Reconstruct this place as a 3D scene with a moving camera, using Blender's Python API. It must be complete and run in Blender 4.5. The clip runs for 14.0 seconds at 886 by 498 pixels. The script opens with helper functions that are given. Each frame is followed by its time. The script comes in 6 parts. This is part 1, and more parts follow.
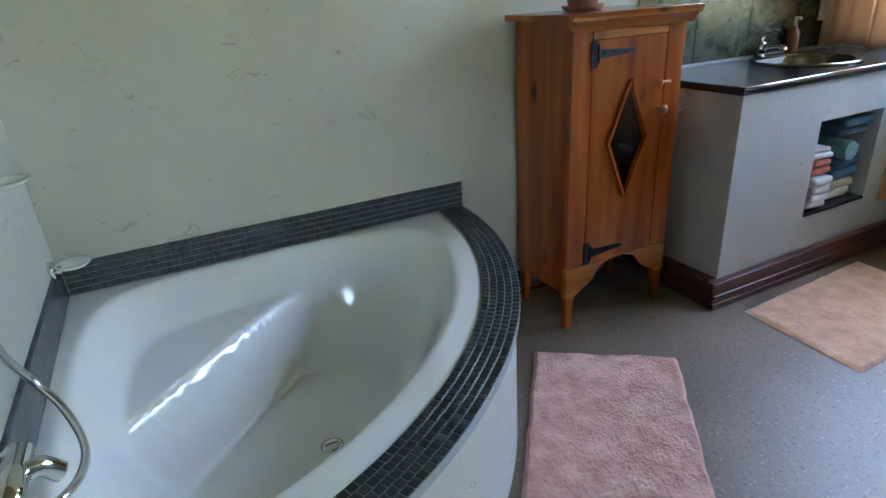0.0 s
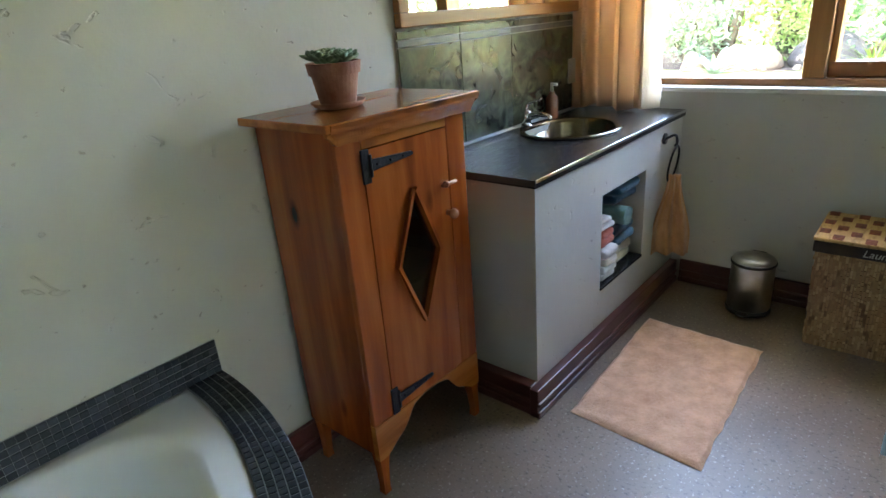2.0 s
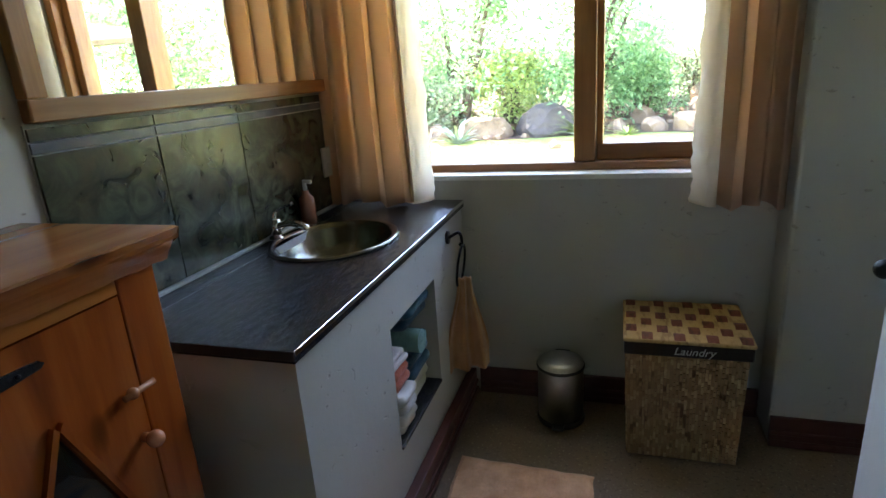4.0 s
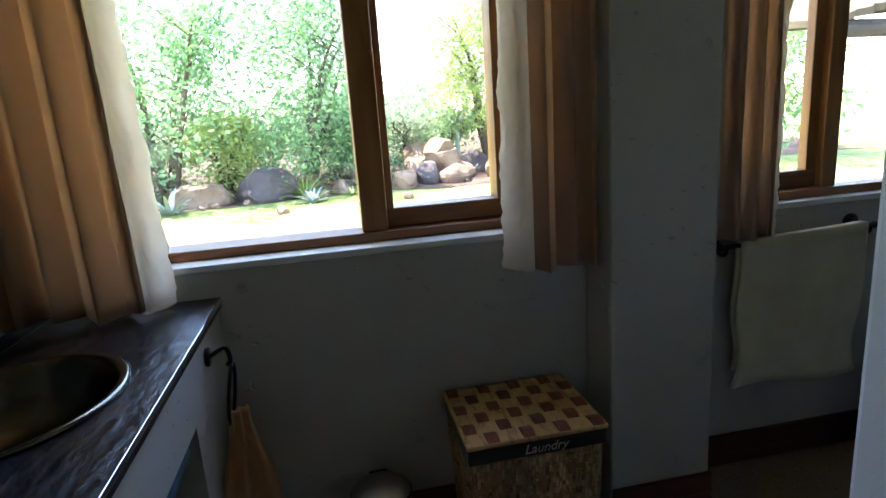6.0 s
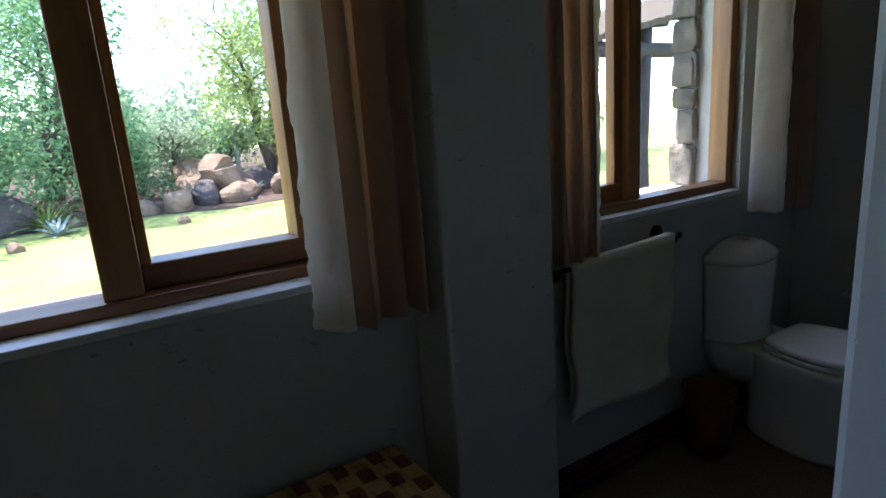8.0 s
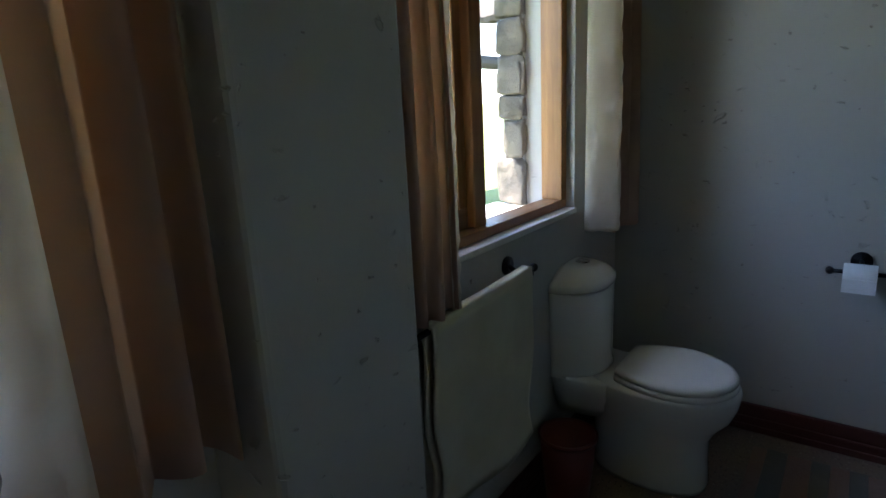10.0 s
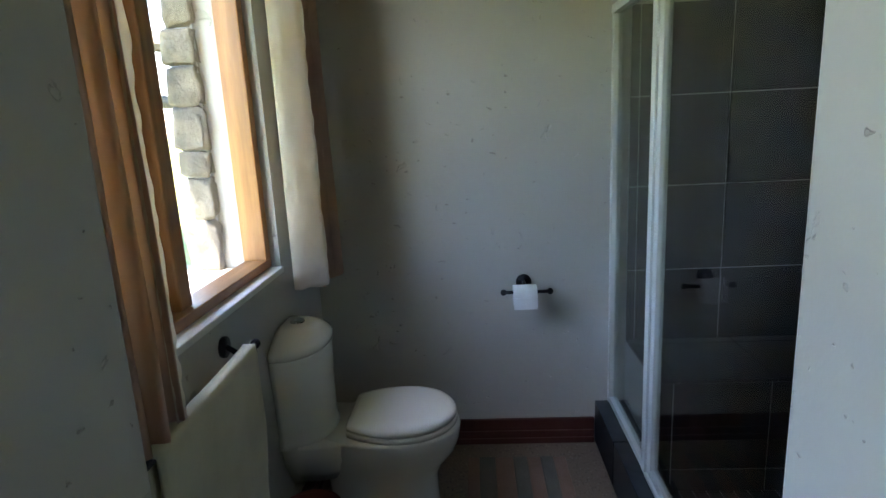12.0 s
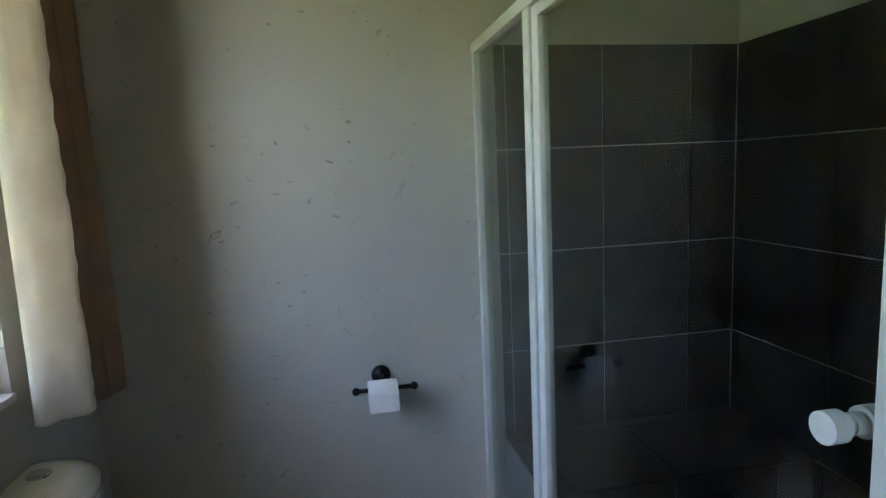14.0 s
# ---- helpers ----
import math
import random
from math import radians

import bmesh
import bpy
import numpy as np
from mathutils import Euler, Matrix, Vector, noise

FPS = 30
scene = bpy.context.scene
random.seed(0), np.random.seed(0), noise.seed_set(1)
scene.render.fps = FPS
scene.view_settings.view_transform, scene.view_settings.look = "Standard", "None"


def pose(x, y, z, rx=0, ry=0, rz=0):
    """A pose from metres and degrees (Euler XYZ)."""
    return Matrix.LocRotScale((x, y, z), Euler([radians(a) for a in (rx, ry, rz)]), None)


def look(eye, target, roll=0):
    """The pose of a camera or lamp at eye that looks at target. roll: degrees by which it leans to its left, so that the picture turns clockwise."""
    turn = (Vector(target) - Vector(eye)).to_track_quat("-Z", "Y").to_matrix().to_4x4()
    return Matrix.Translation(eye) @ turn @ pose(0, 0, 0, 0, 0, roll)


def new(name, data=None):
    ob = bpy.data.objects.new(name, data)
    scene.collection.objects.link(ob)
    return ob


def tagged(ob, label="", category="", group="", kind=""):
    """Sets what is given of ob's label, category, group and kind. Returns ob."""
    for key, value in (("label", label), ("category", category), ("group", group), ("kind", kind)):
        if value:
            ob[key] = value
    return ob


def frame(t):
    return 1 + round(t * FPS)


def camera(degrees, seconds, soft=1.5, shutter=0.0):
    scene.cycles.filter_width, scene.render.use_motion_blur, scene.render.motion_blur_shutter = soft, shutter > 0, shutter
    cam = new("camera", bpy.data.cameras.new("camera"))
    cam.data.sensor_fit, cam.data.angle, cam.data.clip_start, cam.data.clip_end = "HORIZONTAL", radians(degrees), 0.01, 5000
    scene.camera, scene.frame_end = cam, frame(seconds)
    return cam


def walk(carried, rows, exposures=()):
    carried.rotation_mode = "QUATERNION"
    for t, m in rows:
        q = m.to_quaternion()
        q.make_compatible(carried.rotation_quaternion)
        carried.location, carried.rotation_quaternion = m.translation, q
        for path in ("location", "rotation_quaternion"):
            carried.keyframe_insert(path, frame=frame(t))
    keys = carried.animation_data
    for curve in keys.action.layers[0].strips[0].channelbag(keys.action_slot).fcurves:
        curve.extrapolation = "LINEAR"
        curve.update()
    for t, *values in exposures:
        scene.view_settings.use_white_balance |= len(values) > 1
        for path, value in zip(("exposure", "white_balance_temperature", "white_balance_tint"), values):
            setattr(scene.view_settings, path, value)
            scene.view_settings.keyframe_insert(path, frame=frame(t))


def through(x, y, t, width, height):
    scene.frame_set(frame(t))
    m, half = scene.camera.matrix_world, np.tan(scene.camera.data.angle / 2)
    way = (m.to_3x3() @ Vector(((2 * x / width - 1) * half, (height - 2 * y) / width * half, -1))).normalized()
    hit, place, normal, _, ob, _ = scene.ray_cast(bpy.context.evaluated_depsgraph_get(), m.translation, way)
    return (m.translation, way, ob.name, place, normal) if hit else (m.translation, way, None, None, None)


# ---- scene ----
cam = camera(75.3, 14.0)
PATH = [
    (0, (0.478, 0.72, 1.268), (1.255, 2.377, 0.461), -3.8),
    (0.5, (0.61, 0.849, 1.28), (1.54, 2.423, 0.47), -4.3),
    (1, (0.705, 0.943, 1.327), (1.762, 2.43, 0.507), -4.5),
    (1.5, (0.78, 1.066, 1.374), (1.983, 2.441, 0.562), -4.7),
    (2, (0.86, 1.194, 1.407), (2.241, 2.428, 0.654), -4.6),
    (2.5, (0.965, 1.244, 1.41), (2.503, 2.305, 0.696), -4.8),
    (2.7, (1.045, 1.26, 1.419), (2.62, 2.27, 0.712), -4.7),
    (5, (1.747, 1.676, 1.422), (3.68, 1.843, 0.937), -4.1),
    (5.5, (1.895, 1.697, 1.397), (3.842, 1.642, 0.942), -4.1),
    (6, (1.99, 1.769, 1.385), (3.907, 1.418, 0.936), -4.0),
    (6.5, (2.053, 1.824, 1.384), (3.905, 1.228, 0.921), -4.1),
    (7, (2.129, 1.804, 1.39), (3.907, 1.018, 0.918), -4.1),
    (7.5, (2.278, 1.754, 1.422), (3.99, 0.845, 0.93), -3.8),
    (8, (2.386, 1.679, 1.396), (4.049, 0.667, 0.937), -4.2),
    (10.5, (3.011, 1.407, 1.404), (3.925, -0.309, 0.937), -2.5),
    (11, (3.086, 1.398, 1.395), (3.706, -0.451, 0.952), -2.7),
    (11.5, (3.084, 1.375, 1.447), (3.378, -0.547, 0.978), -2.7),
    (12, (3.051, 1.372, 1.481), (3.165, -0.578, 1.052), -2.9),
    (12.5, (3.035, 1.309, 1.479), (3.027, -0.655, 1.103), -2.9),
    (13, (3.026, 1.16, 1.476), (2.919, -0.81, 1.145), -3.0),
    (13.5, (2.964, 0.983, 1.497), (2.761, -0.983, 1.187), -2.8),
    (14, (2.966, 0.878, 1.483), (2.606, -1.07, 1.213), -2.6),
]
EXPOSURES = [
    (0, 5.4, 6500, 12), (0.5, 5.42, 6550, 13), (2.0, 5.4, 7000, 11), (2.5, 5.25, 7300, 11), (2.7, 5.15, 7250, 11),
    (4.8, 3.95, 6600, 13), (6.0, 3.4, 6350, 14), (7.0, 2.95, 6100, 14), (8.0, 2.5, 5750, 14), (10.3, 3.25, 6000, 12),
    (11.0, 3.5, 6300, 12), (12.0, 4.05, 6500, 11), (13.5, 4.1, 6700, 12), (14.0, 4.15, 6600, 12),
]
walk(cam, [(t, look(eye, target, roll)) for t, eye, target, roll in PATH], EXPOSURES)

import itertools

# ---- world, sun, exposure ----
world = bpy.data.worlds.new("sky")
scene.world = world
world.use_nodes = True
wn, wl = world.node_tree.nodes, world.node_tree.links
wn.clear()
sky = wn.new("ShaderNodeTexSky")
sky.sky_type = "NISHITA"
sky.sun_disc = False
sky.dust_density = 0.4
sky.sun_elevation = radians(65)
sky.sun_rotation = radians(45)
bg = wn.new("ShaderNodeBackground")
bg.inputs["Strength"].default_value = 0.15
wo = wn.new("ShaderNodeOutputWorld")
wl.new(sky.outputs[0], bg.inputs["Color"])
wl.new(bg.outputs[0], wo.inputs["Surface"])
sun_data = bpy.data.lights.new("sun", "SUN")
sun_data.energy, sun_data.angle, sun_data.color = 3.1, radians(0.6), (1.0, 0.93, 0.81)
sun = new("sun", sun_data)
sun.matrix_world = look((4.3, 4.3, 13.1), (0, 0, 0))


# added fill lamp in the bath window's head, sends extra sky light level inwards
lamp_data = bpy.data.lights.new("bath_window_fill", "AREA")
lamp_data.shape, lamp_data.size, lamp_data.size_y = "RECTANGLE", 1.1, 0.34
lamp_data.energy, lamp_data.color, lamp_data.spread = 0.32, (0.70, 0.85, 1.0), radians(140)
fill_lamp = new("bath_window_fill", lamp_data)
fill_lamp.matrix_world = look((3.99, 1.75, 2.09), (2.99, 1.75, 1.85))


# ---- materials ----
def nodes_of(name):
    m = bpy.data.materials.new(name)
    m.use_nodes = True
    nt = m.node_tree
    return m, nt, nt.nodes["Principled BSDF"]


def noise_node(nt, scale, detail=4.0, rough=0.55, coord=None, stretch=None):
    n = nt.nodes.new("ShaderNodeTexNoise")
    n.inputs["Scale"].default_value = scale
    n.inputs["Detail"].default_value = detail
    n.inputs["Roughness"].default_value = rough
    tc = nt.nodes.new("ShaderNodeNewGeometry") if coord == "world" else nt.nodes.new("ShaderNodeTexCoord")
    out = tc.outputs["Position"] if coord == "world" else tc.outputs["Object"]
    if stretch:
        mp = nt.nodes.new("ShaderNodeMapping")
        mp.inputs["Scale"].default_value = stretch
        nt.links.new(out, mp.inputs["Vector"])
        out = mp.outputs["Vector"]
    nt.links.new(out, n.inputs["Vector"])
    return n


def ramp(nt, src, stops):
    r = nt.nodes.new("ShaderNodeValToRGB")
    els = r.color_ramp.elements
    while len(els) < len(stops):
        els.new(0.5)
    for e, (p, c) in zip(els, stops):
        e.position, e.color = p, (*c, 1.0) if len(c) == 3 else c
    nt.links.new(src, r.inputs["Fac"])
    return r


def mixed(nt, fac, a, b, mode="MIX"):
    m = nt.nodes.new("ShaderNodeMix")
    m.data_type, m.blend_type = "RGBA", mode
    if isinstance(fac, float):
        m.inputs[0].default_value = fac
    else:
        nt.links.new(fac, m.inputs[0])
    for sock, v in ((m.inputs[6], a), (m.inputs[7], b)):
        if isinstance(v, tuple):
            sock.default_value = (*v, 1.0)
        else:
            nt.links.new(v, sock)
    return m.outputs[2]


def bumped(nt, bsdf, height, strength, distance=0.01):
    b = nt.nodes.new("ShaderNodeBump")
    b.inputs["Strength"].default_value, b.inputs["Distance"].default_value = strength, distance
    nt.links.new(height, b.inputs["Height"])
    nt.links.new(b.outputs[0], bsdf.inputs["Normal"])
    return b


def simple(name, lo, hi, rough=0.6, metal=0.0, scale=8.0, bump=0.0, bscale=60.0, coord=None, stretch=None, sheen=0.0, coat=0.0, bdist=0.01):
    """Two tones mottled by broad noise, with fine relief."""
    m, nt, b = nodes_of(name)
    n = noise_node(nt, scale, 6.0, 0.6, coord, stretch)
    r = ramp(nt, n.outputs["Fac"], [(0.3, lo), (0.7, hi)])
    nt.links.new(r.outputs[0], b.inputs["Base Color"])
    b.inputs["Roughness"].default_value, b.inputs["Metallic"].default_value = rough, metal
    b.inputs["Sheen Weight"].default_value, b.inputs["Coat Weight"].default_value = sheen, coat
    if bump:
        f = noise_node(nt, bscale, 5.0, 0.6, coord, stretch)
        bumped(nt, b, f.outputs["Fac"], bump, bdist)
    return m


def plaster_material():
    m, nt, b = nodes_of("plaster")
    broad = noise_node(nt, 1.3, 4.0, 0.5, "world")
    c = ramp(nt, broad.outputs["Fac"], [(0.3, (0.455, 0.44, 0.40)), (0.7, (0.535, 0.52, 0.475))])
    fine = noise_node(nt, 14.0, 6.0, 0.6, "world")
    pits = noise_node(nt, 30.0, 2.5, 0.5, "world", (1.0, 1.0, 1.6))
    pit = ramp(nt, pits.outputs["Fac"], [(0.25, (0, 0, 0)), (0.29, (1, 1, 1))])
    dark = mixed(nt, pit.outputs[0], (0.40, 0.375, 0.335), c.outputs[0])
    nt.links.new(dark, b.inputs["Base Color"])
    b.inputs["Roughness"].default_value = 0.55
    add = nt.nodes.new("ShaderNodeMath")
    add.operation = "MULTIPLY_ADD"
    add.inputs[1].default_value = 0.45
    nt.links.new(fine.outputs["Fac"], add.inputs[0])
    nt.links.new(pit.outputs[0], add.inputs[2])
    scrape = noise_node(nt, 9.0, 3.5, 0.55, "world", (1.0, 1.0, 1.4))
    scrape.inputs["Distortion"].default_value = 1.2
    gouge = ramp(nt, scrape.outputs["Fac"], [(0.305, (0, 0, 0)), (0.325, (1, 1, 1))])
    two = nt.nodes.new("ShaderNodeMath")
    two.operation = "ADD"
    nt.links.new(add.outputs[0], two.inputs[0])
    nt.links.new(gouge.outputs[0], two.inputs[1])
    bumped(nt, b, two.outputs[0], 0.75, 0.007)
    return m


def wood_material(name, lo, mid, hi, rough=0.4, axis=2, knots=True, scale=3.2):
    m, nt, b = nodes_of(name)
    st = [7.0, 7.0, 7.0]
    st[axis] = 0.55
    info = nt.nodes.new("ShaderNodeObjectInfo")
    g = noise_node(nt, scale, 7.0, 0.58, None, tuple(st))
    g.inputs["Distortion"].default_value = 0.35
    g.noise_dimensions = "4D"
    mul = nt.nodes.new("ShaderNodeMath")
    mul.operation = "MULTIPLY"
    mul.inputs[1].default_value = 40.0
    nt.links.new(info.outputs["Random"], mul.inputs[0])
    nt.links.new(mul.outputs[0], g.inputs["W"])
    c = ramp(nt, g.outputs["Fac"], [(0.28, lo), (0.5, mid), (0.72, hi)])
    col = c.outputs[0]
    if knots:
        v = nt.nodes.new("ShaderNodeTexVoronoi")
        v.inputs["Scale"].default_value = 5.5
        tc = nt.nodes.new("ShaderNodeTexCoord")
        mp = nt.nodes.new("ShaderNodeMapping")
        s2 = [1.0, 1.0, 1.0]
        s2[axis] = 0.45
        mp.inputs["Scale"].default_value = s2
        nt.links.new(tc.outputs["Object"], mp.inputs["Vector"])
        nt.links.new(mp.outputs[0], v.inputs["Vector"])
        k = ramp(nt, v.outputs["Distance"], [(0.05, (1, 1, 1)), (0.13, (0, 0, 0))])
        col = mixed(nt, k.outputs[0], col, tuple(x * 0.45 for x in lo))
    nt.links.new(col, b.inputs["Base Color"])
    b.inputs["Roughness"].default_value = rough
    bumped(nt, b, g.outputs["Fac"], 0.18, 0.004)
    return m


def floor_material():
    m, nt, b = nodes_of("speckled_floor")
    broad = noise_node(nt, 1.6, 5.0, 0.6, "world")
    c = ramp(nt, broad.outputs["Fac"], [(0.3, (0.155, 0.112, 0.078)), (0.7, (0.255, 0.19, 0.138))])
    fl = noise_node(nt, 95.0, 3.0, 0.6, "world", (1.0, 0.6, 1.0))
    dk = ramp(nt, fl.outputs["Fac"], [(0.33, (1, 1, 1)), (0.43, (0, 0, 0))])
    c1 = mixed(nt, dk.outputs[0], c.outputs[0], (0.10, 0.075, 0.057))
    f2 = noise_node(nt, 90.0, 2.0, 0.5, "world")
    lt = ramp(nt, f2.outputs["Fac"], [(0.62, (0, 0, 0)), (0.70, (1, 1, 1))])
    c2 = mixed(nt, lt.outputs[0], c1, (0.33, 0.28, 0.225))
    nt.links.new(c2, b.inputs["Base Color"])
    rr = ramp(nt, broad.outputs["Fac"], [(0.3, (0.36, 0.36, 0.36)), (0.7, (0.52, 0.52, 0.52))])
    nt.links.new(rr.outputs[0], b.inputs["Roughness"])
    bumped(nt, b, fl.outputs["Fac"], 0.12, 0.003)
    return m


def slate_material(name, dark, light, rough, scale=3.0, accent=None, bump=0.15, riven=True):
    """Dark stone with streaks that run at a slant."""
    m, nt, b = nodes_of(name)
    n = noise_node(nt, scale, 5.0, 0.6, "world", (1.0, 1.6, 1.0))
    n.inputs["Distortion"].default_value = 1.4
    c = ramp(nt, n.outputs["Fac"], [(0.34, dark), (0.52, tuple((a + d) / 2 for a, d in zip(dark, light))), (0.66, light)])
    col = c.outputs[0]
    if accent:
        a = noise_node(nt, scale * 0.6, 5.0, 0.6, "world")
        r = ramp(nt, a.outputs["Fac"], [(0.52, (0, 0, 0)), (0.68, (1, 1, 1))])
        col = mixed(nt, r.outputs[0], col, accent)
    nt.links.new(col, b.inputs["Base Color"])
    b.inputs["Roughness"].default_value = rough
    if riven:
        rv = noise_node(nt, scale * 3.0, 7.0, 0.62, "world", (1.0, 2.2, 1.0))
        rv.inputs["Distortion"].default_value = 0.8
        bumped(nt, b, rv.outputs["Fac"], bump, 0.012)
    elif bump:
        bumped(nt, b, n.outputs["Fac"], bump, 0.004)
    return m


def random_tile(name, dark, light, rough=0.25):
    """Small glazed tiles, each of its own shade."""
    m, nt, b = nodes_of(name)
    info, geo = nt.nodes.new("ShaderNodeObjectInfo"), nt.nodes.new("ShaderNodeNewGeometry")
    add = nt.nodes.new("ShaderNodeMath")
    add.operation = "ADD"
    nt.links.new(info.outputs["Random"], add.inputs[0])
    nt.links.new(geo.outputs["Random Per Island"], add.inputs[1])
    fr = nt.nodes.new("ShaderNodeMath")
    fr.operation = "FRACT"
    nt.links.new(add.outputs[0], fr.inputs[0])
    c = ramp(nt, fr.outputs[0], [(0.0, dark), (0.7, tuple((a + d) / 2 for a, d in zip(dark, light))), (1.0, light)])
    n = noise_node(nt, 120.0, 3.0, 0.6, "world")
    nt.links.new(mixed(nt, n.outputs["Fac"], c.outputs[0], dark), b.inputs["Base Color"])
    b.inputs["Roughness"].default_value = rough
    return m


def cloth_material(name, lo, hi, through=0.0, glow=None, scale=6.0, weave=400.0, bump=0.25, relief=0.004):
    m, nt, b = nodes_of(name)
    n = noise_node(nt, scale, 5.0, 0.6)
    c = ramp(nt, n.outputs["Fac"], [(0.32, lo), (0.68, hi)])
    nt.links.new(c.outputs[0], b.inputs["Base Color"])
    b.inputs["Roughness"].default_value = 0.85
    b.inputs["Sheen Weight"].default_value = 0.25
    f = noise_node(nt, weave, 3.0, 0.7)
    bumped(nt, b, f.outputs["Fac"], bump, relief)
    if through:
        t = nt.nodes.new("ShaderNodeBsdfTranslucent")
        t.inputs["Color"].default_value = (*(glow or hi), 1.0)
        mx = nt.nodes.new("ShaderNodeMixShader")
        mx.inputs[0].default_value = through
        out = nt.nodes["Material Output"]
        nt.links.new(b.outputs[0], mx.inputs[1])
        nt.links.new(t.outputs[0], mx.inputs[2])
        nt.links.new(mx.outputs[0], out.inputs["Surface"])
    return m


def glass_material(name, tint=(1, 1, 1), gloss=0.035):
    m, nt, b = nodes_of(name)
    nt.nodes.remove(b)
    tr, gl = nt.nodes.new("ShaderNodeBsdfTransparent"), nt.nodes.new("ShaderNodeBsdfGlossy")
    tr.inputs["Color"].default_value = (*tint, 1.0)
    gl.inputs["Roughness"].default_value = 0.01
    lw = nt.nodes.new("ShaderNodeLayerWeight")
    lw.inputs["Blend"].default_value = 0.5
    pw = nt.nodes.new("ShaderNodeMath")
    pw.operation = "POWER"
    pw.inputs[1].default_value = 5.0
    nt.links.new(lw.outputs["Facing"], pw.inputs[0])
    fz = nt.nodes.new("ShaderNodeMath")
    fz.operation = "MULTIPLY_ADD"
    fz.inputs[1].default_value, fz.inputs[2].default_value = 0.8, gloss
    nt.links.new(pw.outputs[0], fz.inputs[0])
    mx = nt.nodes.new("ShaderNodeMixShader")
    nt.links.new(fz.outputs[0], mx.inputs[0])
    nt.links.new(tr.outputs[0], mx.inputs[1])
    nt.links.new(gl.outputs[0], mx.inputs[2])
    nt.links.new(mx.outputs[0], nt.nodes["Material Output"].inputs["Surface"])
    return m


def leaf_material(name, lo, hi):
    m, nt, b = nodes_of(name)
    geo = nt.nodes.new("ShaderNodeNewGeometry")
    c = ramp(nt, geo.outputs["Random Per Island"], [(0.0, lo), (1.0, hi)])
    nt.links.new(c.outputs[0], b.inputs["Base Color"])
    b.inputs["Roughness"].default_value = 0.5
    t = nt.nodes.new("ShaderNodeBsdfTranslucent")
    nt.links.new(c.outputs[0], t.inputs["Color"])
    mx = nt.nodes.new("ShaderNodeMixShader")
    mx.inputs[0].default_value = 0.5
    nt.links.new(b.outputs[0], mx.inputs[1])
    nt.links.new(t.outputs[0], mx.inputs[2])
    nt.links.new(mx.outputs[0], nt.nodes["Material Output"].inputs["Surface"])
    return m


def wicker_material(name, light, dark, cut, stretch, scale=30.0):
    """Woven seagrass: pale strands with dark ones between."""
    m, nt, b = nodes_of(name)
    n = noise_node(nt, scale, 3.0, 0.5, None, stretch)
    r = ramp(nt, n.outputs["Fac"], [(cut - 0.05, dark), (cut + 0.05, light)])
    f = noise_node(nt, 160.0, 3.0, 0.6)
    nt.links.new(mixed(nt, f.outputs["Fac"], r.outputs[0], tuple(x * 0.55 for x in light)), b.inputs["Base Color"])
    b.inputs["Roughness"].default_value = 0.75
    bumped(nt, b, n.outputs["Fac"], 0.5, 0.01)
    return m


PLASTER = plaster_material()
FLOOR = floor_material()
CEILING = simple("ceiling_reed", (0.11, 0.08, 0.05), (0.20, 0.15, 0.10), 0.85, scale=6.0, bump=0.5, bscale=60, stretch=(1.0, 9.0, 1.0))
SKIRT = simple("oxblood_skirting", (0.075, 0.022, 0.018), (0.12, 0.038, 0.03), 0.32, scale=5, bump=0.06, bscale=40)
PINE = wood_material("varnished_pine", (0.14, 0.024, 0.005), (0.31, 0.066, 0.011), (0.45, 0.125, 0.022), 0.24, 2, scale=1.7)
PINE_TOP = wood_material("varnished_pine_along", (0.20, 0.045, 0.008), (0.38, 0.115, 0.02), (0.52, 0.19, 0.04), 0.22, 0, scale=1.9)
# uprights lighter than the rails: light on the jamb is put into the colour
FRAME = wood_material("window_timber", (0.21, 0.085, 0.022), (0.36, 0.16, 0.045), (0.50, 0.25, 0.08), 0.42, 2, False)
FRAME_Y = wood_material("window_timber_along", (0.16, 0.065, 0.022), (0.27, 0.12, 0.04), (0.38, 0.19, 0.07), 0.42, 1, False)
MIRROR_WOOD = wood_material("mirror_frame_timber", (0.20, 0.08, 0.02), (0.34, 0.15, 0.045), (0.45, 0.22, 0.07), 0.4, 0, False)
IRON = simple("wrought_iron", (0.012, 0.012, 0.014), (0.03, 0.03, 0.034), 0.42, 0.7, 20, 0.3, 90)
CHROME = simple("chrome", (0.72, 0.72, 0.73), (0.82, 0.82, 0.83), 0.09, 1.0, 10)
BASIN = simple("dark_basin_steel", (0.16, 0.155, 0.14), (0.24, 0.235, 0.215), 0.2, 1.0, 12, 0.05, 200)
STEEL = simple("brushed_steel", (0.42, 0.41, 0.40), (0.58, 0.57, 0.55), 0.38, 1.0, 12, 0.08, 200)
BRASS = simple("aged_brass", (0.42, 0.33, 0.18), (0.55, 0.45, 0.26), 0.25, 1.0, 20)
BLACKP = simple("black_plastic", (0.02, 0.02, 0.02), (0.035, 0.035, 0.035), 0.4)
ACRYLIC = simple("bath_acrylic", (0.84, 0.84, 0.82), (0.88, 0.88, 0.86), 0.05, scale=1.5, coat=0.2)
CERAMIC = simple("white_ceramic", (0.72, 0.72, 0.67), (0.78, 0.78, 0.73), 0.12, scale=2, coat=0.3)
SEATP = simple("seat_plastic", (0.74, 0.74, 0.68), (0.79, 0.79, 0.74), 0.2, scale=2)
MOSAIC = random_tile("mosaic_glaze", (0.022, 0.028, 0.036), (0.085, 0.10, 0.125), 0.4)
